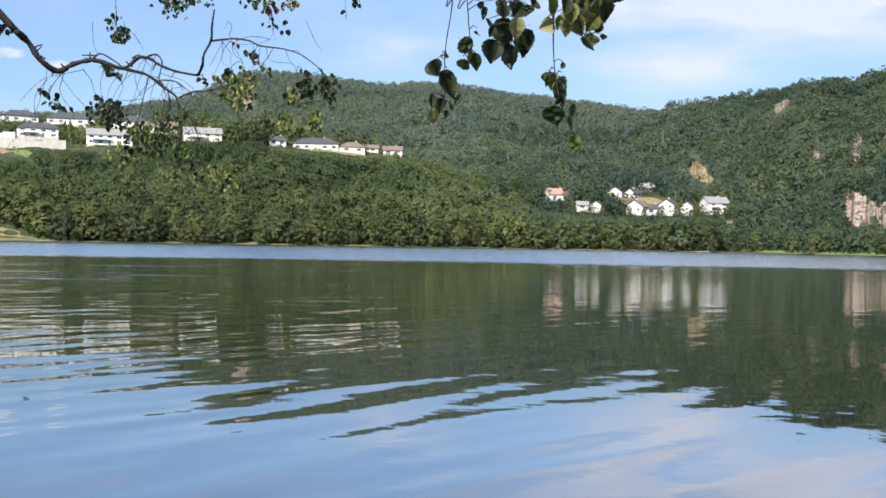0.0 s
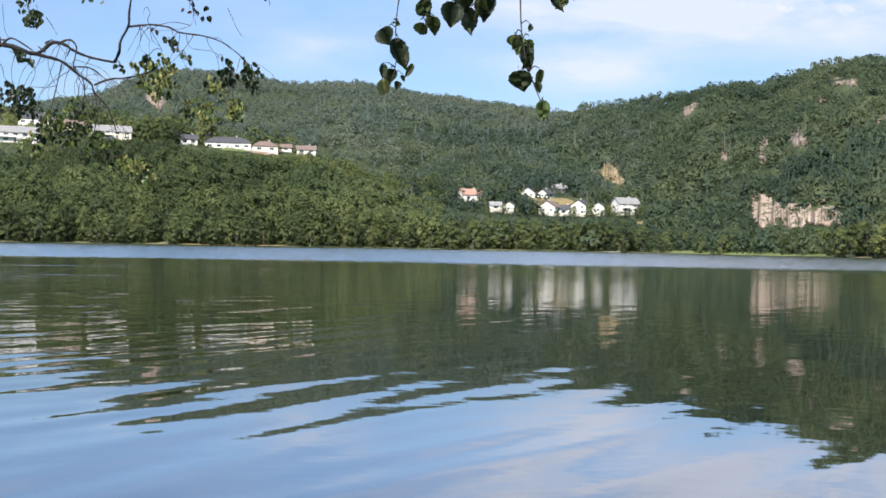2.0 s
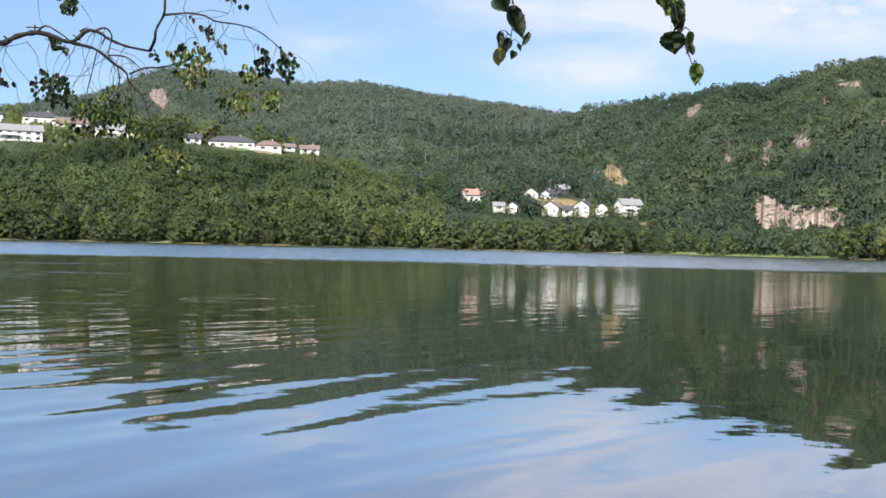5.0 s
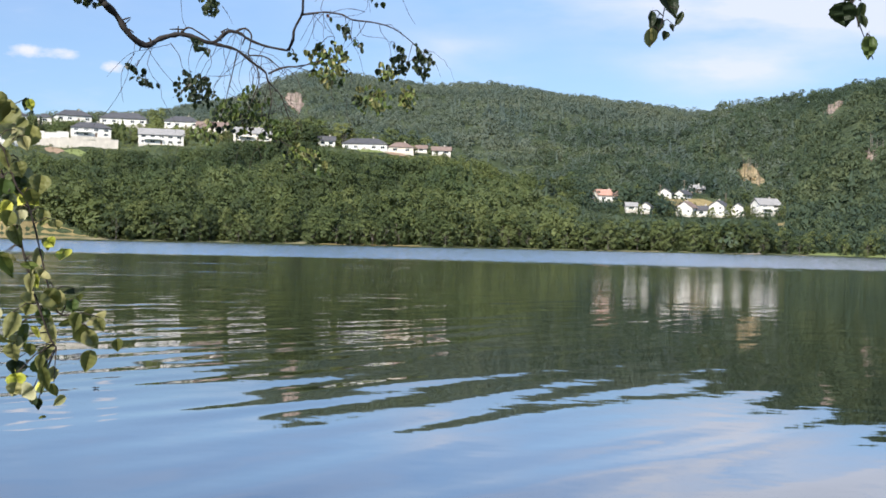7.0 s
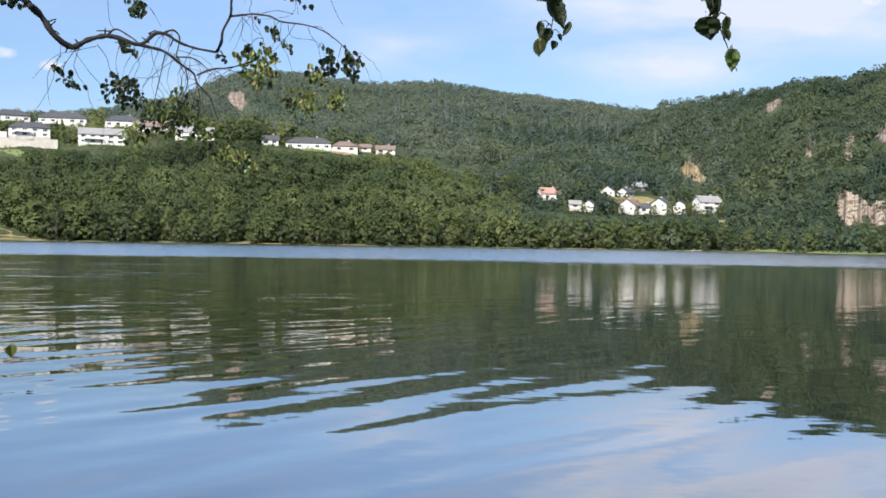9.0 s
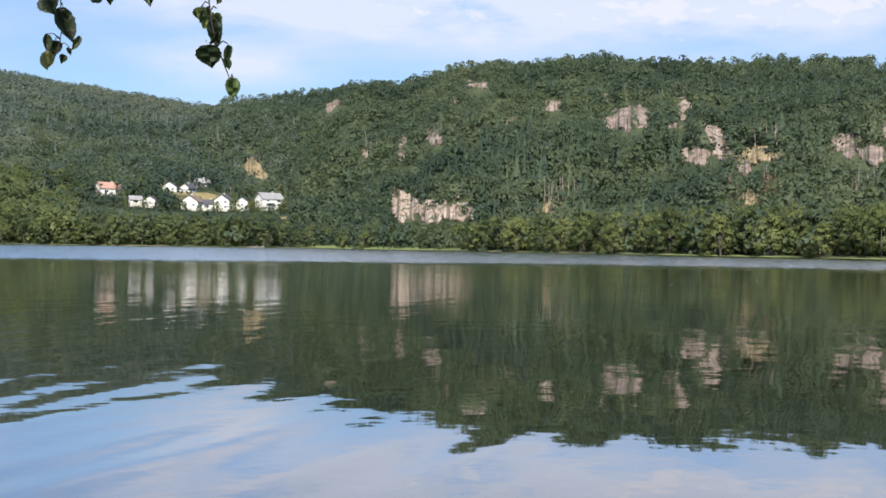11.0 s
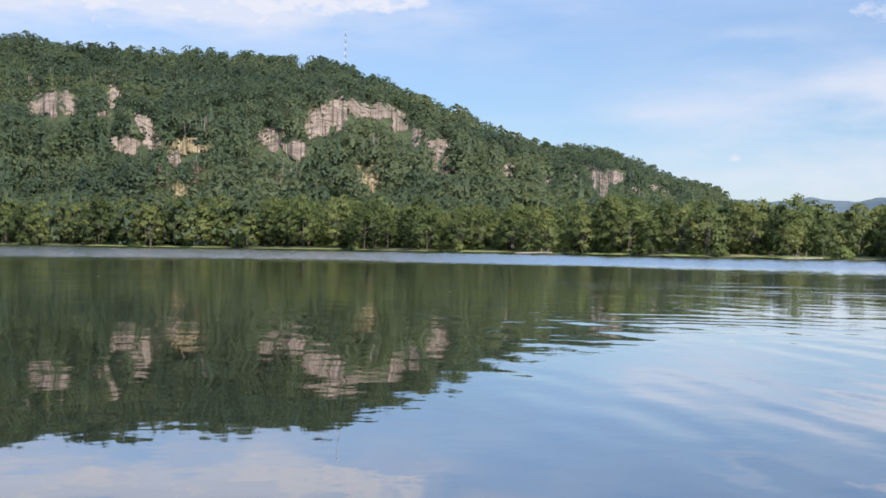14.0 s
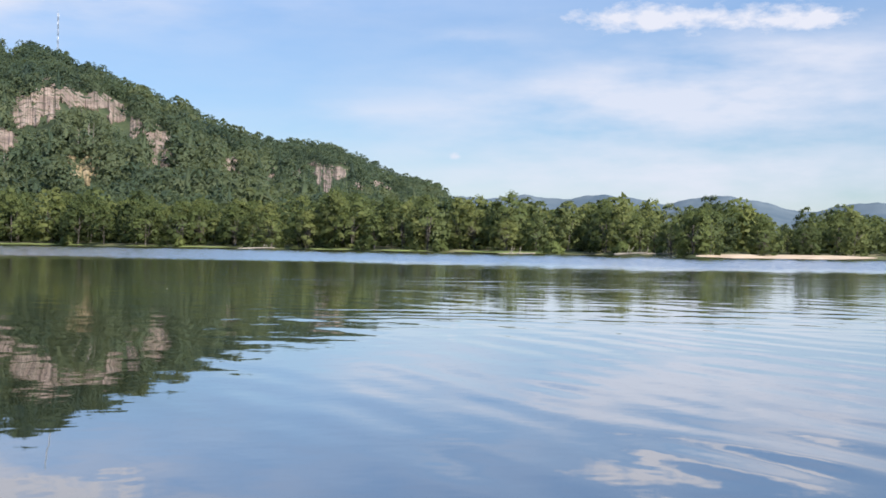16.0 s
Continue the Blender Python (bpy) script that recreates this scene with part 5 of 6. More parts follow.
# single trees in the gardens: bearing, distance, height
for ga, gr_, gh in ((-21.2, 655, 13), (-20.3, 652, 7), (-16.5, 655, 7), (-13.95, 660, 8), (-12.5, 648, 9), (-9.75, 664, 15), (-9.2, 660, 17), (-8.6, 664, 17), (-8.15, 668, 16), (-7.4, 660, 14),
                   (-3.75, 640, 5), (-2.3, 645, 6), (4.3, 640, 9), (5.95, 628, 6), (6.1, 650, 8), (7.75, 660, 7), (8.5, 640, 4), (10.2, 612, 5.5), (11.05, 640, 7), (11.8, 630, 6),
                   (12.1, 640, 8), (13.5, 625, 7), (3.4, 620, 8), (9.5, 655, 4), (4.95, 640, 7), (5.85, 636, 7), (6.15, 612, 6.5), (6.95, 612, 6), (7.65, 612, 6), (8.4, 610, 7), (8.75, 612, 5.5), (9.5, 609, 5.0),
                   (10.3, 609, 6.0), (11.05, 612, 7.5), (11.8, 614, 7), (12.15, 616, 7), (13.3, 618, 8), (13.7, 616, 6), (7.9, 650, 6), (10.3, 690, 6), (8.55, 700, 6)):
    k = KINDS[int(trng.integers(0, len(KINDS)))]
    o = copy_thing(k, Matrix.Translation(place(ga, gr_, -0.1)) @ Matrix.Rotation(trng.uniform(0, 6.28), 4, "Z") @ Matrix.Scale(gh / 10, 4))
    tagged(o, "rounded green garden tree beside a white house", "tree", "garden trees among the houses")

# the wood behind the front rows
spots = []
for a0, a1, d0, d1, per in ((22.8, 62, 16, 90, 30), (62, 83, 14, 90, 30), (3, 13.6, 16, 60, 40), (13.6, 22.8, 30, 70, 40)):
    n = int(radians(a1 - a0) * 270 * (d1 - d0) / per)
    aa, tt = trng.uniform(a0, a1, n), trng.uniform(d0, d1, n)
    rr = shore(aa) + tt
    zz = land(aa, rr)
    hh = curve(aa, BELT) * trng.uniform(0.75, 1.08, n)
    hh = np.minimum(hh, np.tan(np.radians(curve(aa, BELT) / shore(aa) * 57.3 - 0.28)) * rr * 1.02 + EYE - zz + 0.6)
    ok = hh > 1.5
    spots.append(np.stack([rr * np.sin(np.radians(aa)), rr * np.cos(np.radians(aa)), zz - 0.2, hh, trng.integers(0, 10, n), trng.uniform(0, 1, n)], 1)[ok])
wood("forest", trng, np.concatenate(spots[:2]), foot_tpl, LEAF_FLAT, "broadleaf wood on the flat behind the shore")
wood("forest", trng, np.concatenate(spots[2:]), foot_tpl, LEAF_NEAR, "green broadleaf wood below the village")
# single trees by the houses
for az, r, hgt, wide in ((-8.6, 655, 15, 1.5), (-7.2, 662, 17, 1.6), (-6.9, 668, 14, 1.3), (-16.9, 655, 9, 1.0), (-16.6, 648, 8, 1.1), (8.2, 635, 8, 0.9), (11.0, 628, 8, 0.9), (6.2, 668, 10, 1.1), (6.9, 672, 9, 1.0), (11.8, 650, 9, 1.0)):
    o = copy_thing(KINDS[int(trng.integers(0, len(KINDS)))], Matrix())
    o.matrix_world = Matrix.Translation(place(az, r, -0.2)) @ Matrix.Diagonal((hgt / 10 * wide, hgt / 10 * wide, hgt / 10, 1))
    tagged(o, "broad leafy tree beside the houses", "tree", "trees by the houses")


def driftwood(az, off_, length, seed, label):
    """A stranded log with broken limbs."""
    r = random.Random(seed)
    o = thing("driftwood", Matrix.Translation(place(az, float(shore(az)) + off_)) @ Matrix.Rotation(radians(-az + r.uniform(-20, 20)), 4, "Z"), label, "driftwood")
    bm = bmesh.new()
    tube(bm, softened([(-length / 2, 0, 0.05), (0, 0.2, 0.25), (length / 2, -0.1, 0.35)], 4), 0.22, 0.1, 7)
    part("log", bm, DRIFT, o)
    for k in range(3):
        bm = bmesh.new()
        x = r.uniform(-0.2, 0.45) * length
        tube(bm, softened([(x, 0.1, 0.2), (x + 0.4, 0.0, 0.7), (x + r.uniform(0.3, 1.0), 0.1, r.uniform(0.9, 1.5))], 3), 0.09, 0.03, 5)
        part("branch", bm, DRIFT, o)


driftwood(51.9, -1.0, 7, 3, "pale stranded log at the water's edge")
driftwood(70.6, 0.6, 6, 5, "bleached driftwood log with broken limbs")
driftwood(69.6, 0.8, 5, 8, "bleached driftwood log with broken limbs")
driftwood(64.2, -2.0, 6, 9, "dark log lying in the shallow water")
driftwood(12.2, -0.5, 5, 12, "pale stranded log at the water's edge")

# ---- leaves adrift on the water ----
PALE_LEAF = plain("bleached_leaf", (0.45, 0.42, 0.3), (0.62, 0.58, 0.45), 20.0, 0.5, 0.002)
DARK_LEAF = plain("sodden_leaf", (0.02, 0.016, 0.01), (0.05, 0.04, 0.025), 20.0, 0.4, 0.002)
for x, y, size, turn, pale in ((-4.33, 12.54, 0.07, 20, False), (29.6, 48.2, 0.12, 50, True), (39.3, 55.2, 0.12, 110, True), (44.5, 51.8, 0.12, 200, True), (30.7, 27.8, 0.09, 75, True)):
    bm = bmesh.new()
    rim = [bm.verts.new((size * 0.5 * math.cos(k * 0.6283) * (1.15 if k % 2 else 1.0), size * 0.36 * math.sin(k * 0.6283), 0.012 + 0.01 * (k % 2))) for k in range(10)]
    mid = bm.verts.new((0, 0, 0.004))
    for k in range(10):
        bm.faces.new((rim[k], rim[(k + 1) % 10], mid))
    me = bpy.data.meshes.new("floating_leaf")
    bm.to_mesh(me)
    bm.free()
    me.materials.append(PALE_LEAF if pale else DARK_LEAF)
    o = new("floating_leaf", me)
    o.matrix_world = pose(x, y, 0.0, 0, 0, turn)
    tagged(o, "pale curled leaf floating on the lake" if pale else "dark sodden leaf floating on the lake", "leaf", "leaves adrift on the water")

# ---- the birch over the bank ----
# the long limb and its twigs: points in metres, thickness at both ends
BOUGHS = {}
BOUGHS['main'] = ([(-2.495, 6.87, 2.907), (-2.473, 6.882, 2.881), (-2.42, 6.964, 2.821), (-2.359, 7.0, 2.725), (-2.286, 7.084, 2.674), (-2.217, 7.148, 2.726), (-2.116, 7.17, 2.755), (-2.033, 7.194, 2.743), (-1.965, 7.215, 2.719), (-1.914, 7.225, 2.727), (-1.845, 7.231, 2.786), (-1.776, 7.248, 2.777), (-1.733, 7.262, 2.748), (-1.638, 7.286, 2.714), (-1.507, 7.313, 2.694)], 0.034, 0.01)
BOUGHS['up'] = ([(-1.507, 7.313, 2.694), (-1.48, 7.308, 2.756), (-1.471, 7.299, 2.818), (-1.426, 7.29, 2.907), (-1.42, 7.276, 2.984), (-1.403, 7.257, 3.088)], 0.014, 0.007)
BOUGHS['right'] = ([(-1.43, 7.29, 2.901), (-1.338, 7.302, 2.916), (-1.285, 7.309, 2.921), (-1.196, 7.322, 2.911), (-1.134, 7.335, 2.884), (-0.999, 7.352, 2.871), (-0.891, 7.368, 2.839), (-0.782, 7.389, 2.763), (-0.709, 7.408, 2.677)], 0.008, 0.003)
BOUGHS['loop1'] = ([(-2.116, 7.17, 2.755), (-2.065, 7.177, 2.796), (-1.998, 7.199, 2.765), (-1.948, 7.217, 2.73)], 0.007, 0.005)
BOUGHS['down'] = ([(-1.948, 7.219, 2.716), (-1.872, 7.239, 2.703), (-1.795, 7.26, 2.681), (-1.709, 7.288, 2.615), (-1.639, 7.308, 2.565), (-1.622, 7.319, 2.513), (-1.551, 7.341, 2.436), (-1.525, 7.354, 2.365), (-1.498, 7.366, 2.294)], 0.012, 0.004)
BOUGHS['loop2'] = ([(-1.802, 7.24, 2.79), (-1.75, 7.248, 2.808), (-1.716, 7.261, 2.772), (-1.725, 7.27, 2.71), (-1.734, 7.276, 2.657), (-1.709, 7.288, 2.615)], 0.007, 0.005)
BOUGHS['twigr'] = ([(-1.622, 7.313, 2.557), (-1.534, 7.323, 2.596), (-1.427, 7.339, 2.609), (-1.339, 7.349, 2.639), (-1.25, 7.358, 2.66), (-1.178, 7.37, 2.645)], 0.007, 0.003)
BOUGHS['arc'] = ([(-1.734, 7.276, 2.657), (-1.639, 7.296, 2.653), (-1.569, 7.316, 2.603), (-1.542, 7.324, 2.581)], 0.005, 0.004)
BOUGHS['fan1'] = ([(-1.691, 7.292, 2.607), (-1.674, 7.308, 2.519), (-1.709, 7.314, 2.411), (-1.744, 7.319, 2.303)], 0.005, 0.002)
BOUGHS['fan2'] = ([(-1.622, 7.319, 2.513), (-1.604, 7.336, 2.398), (-1.622, 7.346, 2.272), (-1.568, 7.364, 2.184), (-1.425, 7.395, 2.098), (-1.334, 7.414, 2.019)], 0.005, 0.002)
BOUGHS['fan3'] = ([(-1.795, 7.26, 2.681), (-1.822, 7.271, 2.565), (-1.848, 7.279, 2.459), (-1.874, 7.286, 2.351), (-1.918, 7.285, 2.26), (-1.952, 7.285, 2.17)], 0.005, 0.002)
THREADS = []
THREADS.append([(-2.167, 7.165, 2.704), (-2.119, 7.189, 2.637), (-2.103, 7.203, 2.569), (-2.07, 7.216, 2.536), (-2.037, 7.236, 2.45)])
THREADS.append([(-2.05, 7.198, 2.693), (-2.069, 7.206, 2.605), (-2.053, 7.225, 2.501)])
THREADS.append([(-1.966, 7.218, 2.698), (-1.941, 7.237, 2.612), (-1.968, 7.241, 2.541), (-2.003, 7.246, 2.434)])
THREADS.append([(-2.168, 7.166, 2.695), (-2.284, 7.139, 2.662), (-2.383, 7.114, 2.63), (-2.466, 7.101, 2.548), (-2.507, 7.095, 2.493)])
THREADS.append([(-2.359, 7.121, 2.632), (-2.426, 7.115, 2.533), (-2.433, 7.127, 2.429), (-2.424, 7.139, 2.351)])
THREADS.append([(-2.102, 7.132, 2.981), (-2.097, 7.159, 2.845), (-2.074, 7.175, 2.795)])
THREADS.append([(-1.876, 7.198, 2.927), (-1.843, 7.215, 2.877), (-1.818, 7.23, 2.827)])
THREADS.append([(-1.303, 7.308, 2.912), (-1.294, 7.323, 2.834), (-1.241, 7.339, 2.784), (-1.267, 7.35, 2.695)])
THREADS.append([(-1.178, 7.327, 2.899), (-1.169, 7.345, 2.804), (-1.196, 7.357, 2.715)])
THREADS.append([(-1.134, 7.335, 2.884), (-1.142, 7.354, 2.77), (-1.097, 7.373, 2.683), (-1.07, 7.392, 2.577)])
THREADS.append([(-1.098, 7.341, 2.876), (-1.071, 7.358, 2.798), (-0.927, 7.376, 2.777), (-0.872, 7.397, 2.672)])
THREADS.append([(-0.981, 7.355, 2.863), (-0.963, 7.366, 2.811), (-0.918, 7.382, 2.742), (-0.907, 7.407, 2.582), (-0.96, 7.421, 2.438)])
THREADS.append([(-0.857, 7.332, 3.04), (-0.802, 7.36, 2.92), (-0.765, 7.372, 2.869)])
THREADS.append([(-0.782, 7.389, 2.763), (-0.817, 7.409, 2.62), (-0.833, 7.429, 2.459)])
THREADS.append([(-1.926, 7.174, 2.992), (-1.919, 7.187, 2.933), (-1.944, 7.185, 2.914)])
THREADS.append([(-2.284, 7.138, 2.666), (-2.335, 7.135, 2.59), (-2.349, 7.139, 2.529), (-2.304, 7.16, 2.471)])
THREADS.append([(-1.493, 6.883, 3.197), (-1.558, 6.892, 3.085), (-1.591, 6.903, 2.989)])
THREADS.append([(-1.888, 6.791, 3.17), (-1.879, 6.825, 3.017), (-1.884, 6.856, 2.83)])
THREADS.append([(-0.988, 6.967, 3.224), (-1.022, 7.001, 3.034), (-1.03, 7.029, 2.874), (-1.233, 7.002, 2.833)])
# bunches of leaves on the long limb: centre, half width, half height, number, colour
BUNCHES = []
BUNCHES += [
    (-1.27, 7.36, 2.62, 0.12, 0.129, 34, 'y'),
    (-2.03, 7.24, 2.44, 0.092, 0.088, 24, 'd'),
    (-0.72, 7.41, 2.65, 0.055, 0.092, 13, 'd'),
    (-0.85, 7.4, 2.65, 0.048, 0.074, 8, 'd'),
    (-1.01, 7.42, 2.42, 0.11, 0.074, 20, 'y'),
    (-0.93, 7.41, 2.58, 0.059, 0.059, 10, 'y'),
    (-0.81, 7.43, 2.44, 0.055, 0.07, 12, 'y'),
    (-1.87, 7.29, 2.34, 0.083, 0.07, 12, 'm'),
    (-1.71, 7.32, 2.36, 0.101, 0.101, 14, 'm'),
    (-1.78, 7.32, 2.26, 0.166, 0.064, 14, 'm'),
    (-1.42, 7.4, 2.08, 0.101, 0.07, 16, 'y'),
    (-1.59, 7.36, 2.2, 0.101, 0.083, 12, 'm'),
]
BUNCHES += [
    (-1.32, 7.42, 2.02, 0.044, 0.048, 7, 'y'),
    (-1.95, 7.28, 2.19, 0.077, 0.066, 10, 'y'),
    (-2.35, 7.14, 2.54, 0.026, 0.026, 4, 'd'),
    (-2.3, 7.16, 2.47, 0.033, 0.017, 4, 'd'),
    (-2.01, 7.21, 2.69, 0.044, 0.026, 5, 'd'),
    (-1.47, 7.32, 2.66, 0.022, 0.015, 2, 'd'),
    (-1.93, 7.19, 2.93, 0.048, 0.022, 4, 'd'),
    (-1.18, 7.34, 2.81, 0.037, 0.026, 4, 'd'),
    (-1.1, 7.37, 2.74, 0.029, 0.022, 3, 'm'),
    (-1.32, 7.34, 2.72, 0.026, 0.022, 3, 'd'),
    (-0.89, 7.38, 2.74, 0.022, 0.018, 2, 'r'),
    (-2.58, 7.0, 2.9, 0.055, 0.022, 7, 'd'),
]
BUNCHES += [
    (-1.59, 6.9, 3.03, 0.088, 0.054, 10, 'd'),
    (-1.88, 6.85, 2.89, 0.041, 0.088, 6, 'd'),
    (-1.02, 7.01, 2.96, 0.108, 0.115, 12, 'r'),
    (-1.22, 7.0, 2.84, 0.027, 0.027, 2, 'r'),
    (-0.92, 7.01, 3.08, 0.054, 0.034, 5, 'y'),
    (-1.1, 6.98, 3.07, 0.102, 0.041, 7, 'm'),
    (-0.53, 7.04, 3.1, 0.027, 0.02, 2, 'd'),
    (-0.59, 7.05, 3.02, 0.02, 0.02, 1, 'r'),
    (-1.45, 6.92, 3.08, 0.102, 0.034, 5, 'd'),
]
# twigs that hang close to the camera: leaves as centre, width, length, colour
HANGING = []
HANGING.append(([(0.014, 2.396, 2.217), (0.011, 2.402, 2.187), (0.007, 2.408, 2.15), (-0.0, 2.416, 2.108), (-0.003, 2.424, 2.061), (-0.0, 2.429, 2.024), (-0.006, 2.435, 1.976), (-0.022, 2.438, 1.946)], 0.0016, [
    (0.002, 2.43, 2.02, 0.039, 0.064, 'd'),
    (-0.021, 2.425, 2.049, 0.035, 0.039, 'd'),
    (-0.028, 2.433, 1.984, 0.018, 0.028, 'd'),
    (-0.01, 2.435, 1.978, 0.024, 0.038, 'd'),
    (0.003, 2.437, 1.962, 0.013, 0.017, 'd'),
    (0.022, 2.433, 1.99, 0.014, 0.031, 'd'),
    (-0.024, 2.437, 1.954, 0.024, 0.039, 'y'),
    (0.013, 2.436, 1.974, 0.009, 0.015, 'd'),
    (-0.008, 2.422, 2.074, 0.009, 0.009, 'd'),
    (0.001, 2.422, 2.074, 0.009, 0.011, 'd'),
]))
HANGING.append(([(0.033, 2.101, 2.154), (0.035, 2.107, 2.127), (0.039, 2.115, 2.082), (0.041, 2.119, 2.059), (0.038, 2.125, 2.022)], 0.0016, [
    (0.036, 2.122, 2.046, 0.029, 0.036, 'd'),
    (0.03, 2.126, 2.016, 0.023, 0.036, 'd'),
    (0.053, 2.125, 2.021, 0.019, 0.033, 'd'),
    (0.054, 2.118, 2.067, 0.009, 0.023, 'd'),
    (0.064, 2.111, 2.1, 0.011, 0.025, 'd'),
    (0.058, 2.109, 2.116, 0.013, 0.013, 'd'),
    (0.045, 2.124, 2.029, 0.015, 0.025, 'y'),
]))
HANGING.append(([(0.12, 2.098, 2.155), (0.118, 2.104, 2.128), (0.117, 2.111, 2.092), (0.122, 2.116, 2.06), (0.118, 2.122, 2.027)], 0.0016, [
    (0.106, 2.114, 2.078, 0.04, 0.054, 'd'),
    (0.08, 2.122, 2.039, 0.036, 0.046, 'd'),
    (0.114, 2.121, 2.034, 0.038, 0.046, 'd'),
    (0.141, 2.115, 2.06, 0.027, 0.057, 'd'),
    (0.123, 2.107, 2.107, 0.034, 0.048, 'd'),
    (0.095, 2.106, 2.122, 0.021, 0.021, 'd'),
    (0.075, 2.113, 2.088, 0.019, 0.019, 'd'),
    (0.06, 2.108, 2.118, 0.013, 0.013, 'd'),
    (0.142, 2.105, 2.112, 0.023, 0.017, 'd'),
    (0.08, 2.116, 2.072, 0.015, 0.019, 'd'),
    (0.122, 2.113, 2.076, 0.025, 0.038, 'y'),
    (0.132, 2.117, 2.053, 0.021, 0.044, 'y'),
    (0.098, 2.11, 2.1, 0.023, 0.029, 'd'),
    (0.155, 2.102, 2.126, 0.023, 0.013, 'd'),
]))
HANGING.append(([(0.175, 1.947, 2.123), (0.175, 1.952, 2.098), (0.174, 1.962, 2.048), (0.178, 1.971, 1.988), (0.189, 1.977, 1.936), (0.203, 1.979, 1.901), (0.224, 1.982, 1.853)], 0.0016, [
    (0.18, 1.973, 1.971, 0.041, 0.03, 'm'),
    (0.189, 1.976, 1.948, 0.02, 0.043, 'd'),
    (0.178, 1.981, 1.91, 0.034, 0.039, 'd'),
    (0.211, 1.977, 1.919, 0.011, 0.036, 'd'),
    (0.205, 1.979, 1.901, 0.012, 0.023, 'd'),
    (0.212, 1.982, 1.866, 0.02, 0.032, 'm'),
    (0.191, 1.969, 1.993, 0.01, 0.012, 'd'),
    (0.171, 1.973, 1.977, 0.023, 0.021, 'd'),
    (0.192, 1.972, 1.971, 0.016, 0.03, 'm'),
    (0.167, 1.975, 1.966, 0.016, 0.018, 'd'),
    (0.186, 1.977, 1.938, 0.014, 0.027, 'd'),
]))
HANGING.append(([(0.21, 1.943, 2.123), (0.207, 1.949, 2.098), (0.212, 1.953, 2.073), (0.224, 1.958, 2.043), (0.229, 1.961, 2.022)], 0.0016, [
    (0.217, 1.956, 2.058, 0.025, 0.036, 'y'),
    (0.201, 1.955, 2.073, 0.027, 0.036, 'y'),
    (0.225, 1.952, 2.075, 0.025, 0.037, 'y'),
    (0.236, 1.953, 2.06, 0.023, 0.032, 'y'),
    (0.194, 1.959, 2.054, 0.021, 0.03, 'y'),
    (0.227, 1.96, 2.026, 0.016, 0.03, 'd'),
    (0.164, 1.961, 2.057, 0.025, 0.029, 'y'),
    (0.259, 1.946, 2.081, 0.027, 0.05, 'd'),
    (0.247, 1.95, 2.068, 0.021, 0.036, 'm'),
    (0.248, 1.946, 2.091, 0.02, 0.027, 'm'),
    (0.239, 1.947, 2.089, 0.027, 0.032, 'y'),
    (0.209, 1.95, 2.092, 0.027, 0.032, 'y'),
    (0.226, 1.948, 2.094, 0.027, 0.032, 'd'),
    (0.19, 1.954, 2.083, 0.021, 0.045, 'd'),
]))
HANGING[-1][2].extend([
    (0.173, 1.956, 2.081, 0.023, 0.039, 'm'),
    (0.239, 1.956, 2.039, 0.023, 0.021, 'y'),
    (0.252, 1.956, 2.035, 0.011, 0.009, 'd'),
    (0.185, 1.958, 2.064, 0.016, 0.025, 'm'),
    (0.247, 1.953, 2.054, 0.014, 0.02, 'd'),
    (0.269, 1.942, 2.093, 0.023, 0.02, 'd'),
])
HANGING.append(([(-1.151, 1.977, 1.866), (-1.1, 2.008, 1.823), (-1.056, 2.035, 1.766), (-1.025, 2.053, 1.718), (-1.018, 2.057, 1.706), (-1.003, 2.065, 1.656), (-0.992, 2.07, 1.64), (-0.98, 2.075, 1.602), (-0.972, 2.079, 1.565), (-0.964, 2.081, 1.531), (-0.951, 2.083, 1.48), (-0.937, 2.087, 1.465)], 0.0024, [
    (-1.017, 2.05, 1.779, 0.027, 0.03, 'y'),
    (-0.995, 2.059, 1.78, 0.014, 0.02, 'd'),
    (-1.006, 2.057, 1.761, 0.03, 0.036, 'y'),
    (-1.014, 2.056, 1.738, 0.036, 0.041, 'p'),
    (-1.001, 2.062, 1.722, 0.032, 0.036, 'p'),
    (-1.01, 2.061, 1.681, 0.039, 0.036, 'p'),
    (-1.019, 2.059, 1.652, 0.032, 0.032, 'm'),
    (-0.991, 2.071, 1.608, 0.025, 0.03, 'p'),
    (-0.971, 2.079, 1.611, 0.02, 0.027, 'y'),
    (-0.953, 2.086, 1.601, 0.021, 0.016, 'y'),
    (-0.981, 2.075, 1.64, 0.021, 0.027, 'y'),
    (-1.021, 2.059, 1.601, 0.027, 0.036, 'd'),
    (-1.01, 2.063, 1.627, 0.027, 0.041, 'd'),
    (-1.003, 2.065, 1.656, 0.027, 0.036, 'd'),
]))
HANGING[-1][2].extend([
    (-0.994, 2.067, 1.682, 0.023, 0.023, 'y'),
    (-0.984, 2.069, 1.72, 0.018, 0.023, 'y'),
    (-0.942, 2.087, 1.489, 0.029, 0.039, 'y'),
    (-0.922, 2.094, 1.48, 0.018, 0.021, 'm'),
    (-0.926, 2.091, 1.453, 0.032, 0.023, 'y'),
    (-0.91, 2.095, 1.436, 0.025, 0.038, 'y'),
    (-0.894, 2.1, 1.429, 0.023, 0.032, 'y'),
    (-0.908, 2.098, 1.463, 0.036, 0.016, 'y'),
    (-0.885, 2.104, 1.451, 0.018, 0.023, 'y'),
    (-0.932, 2.091, 1.501, 0.032, 0.009, 'd'),
])
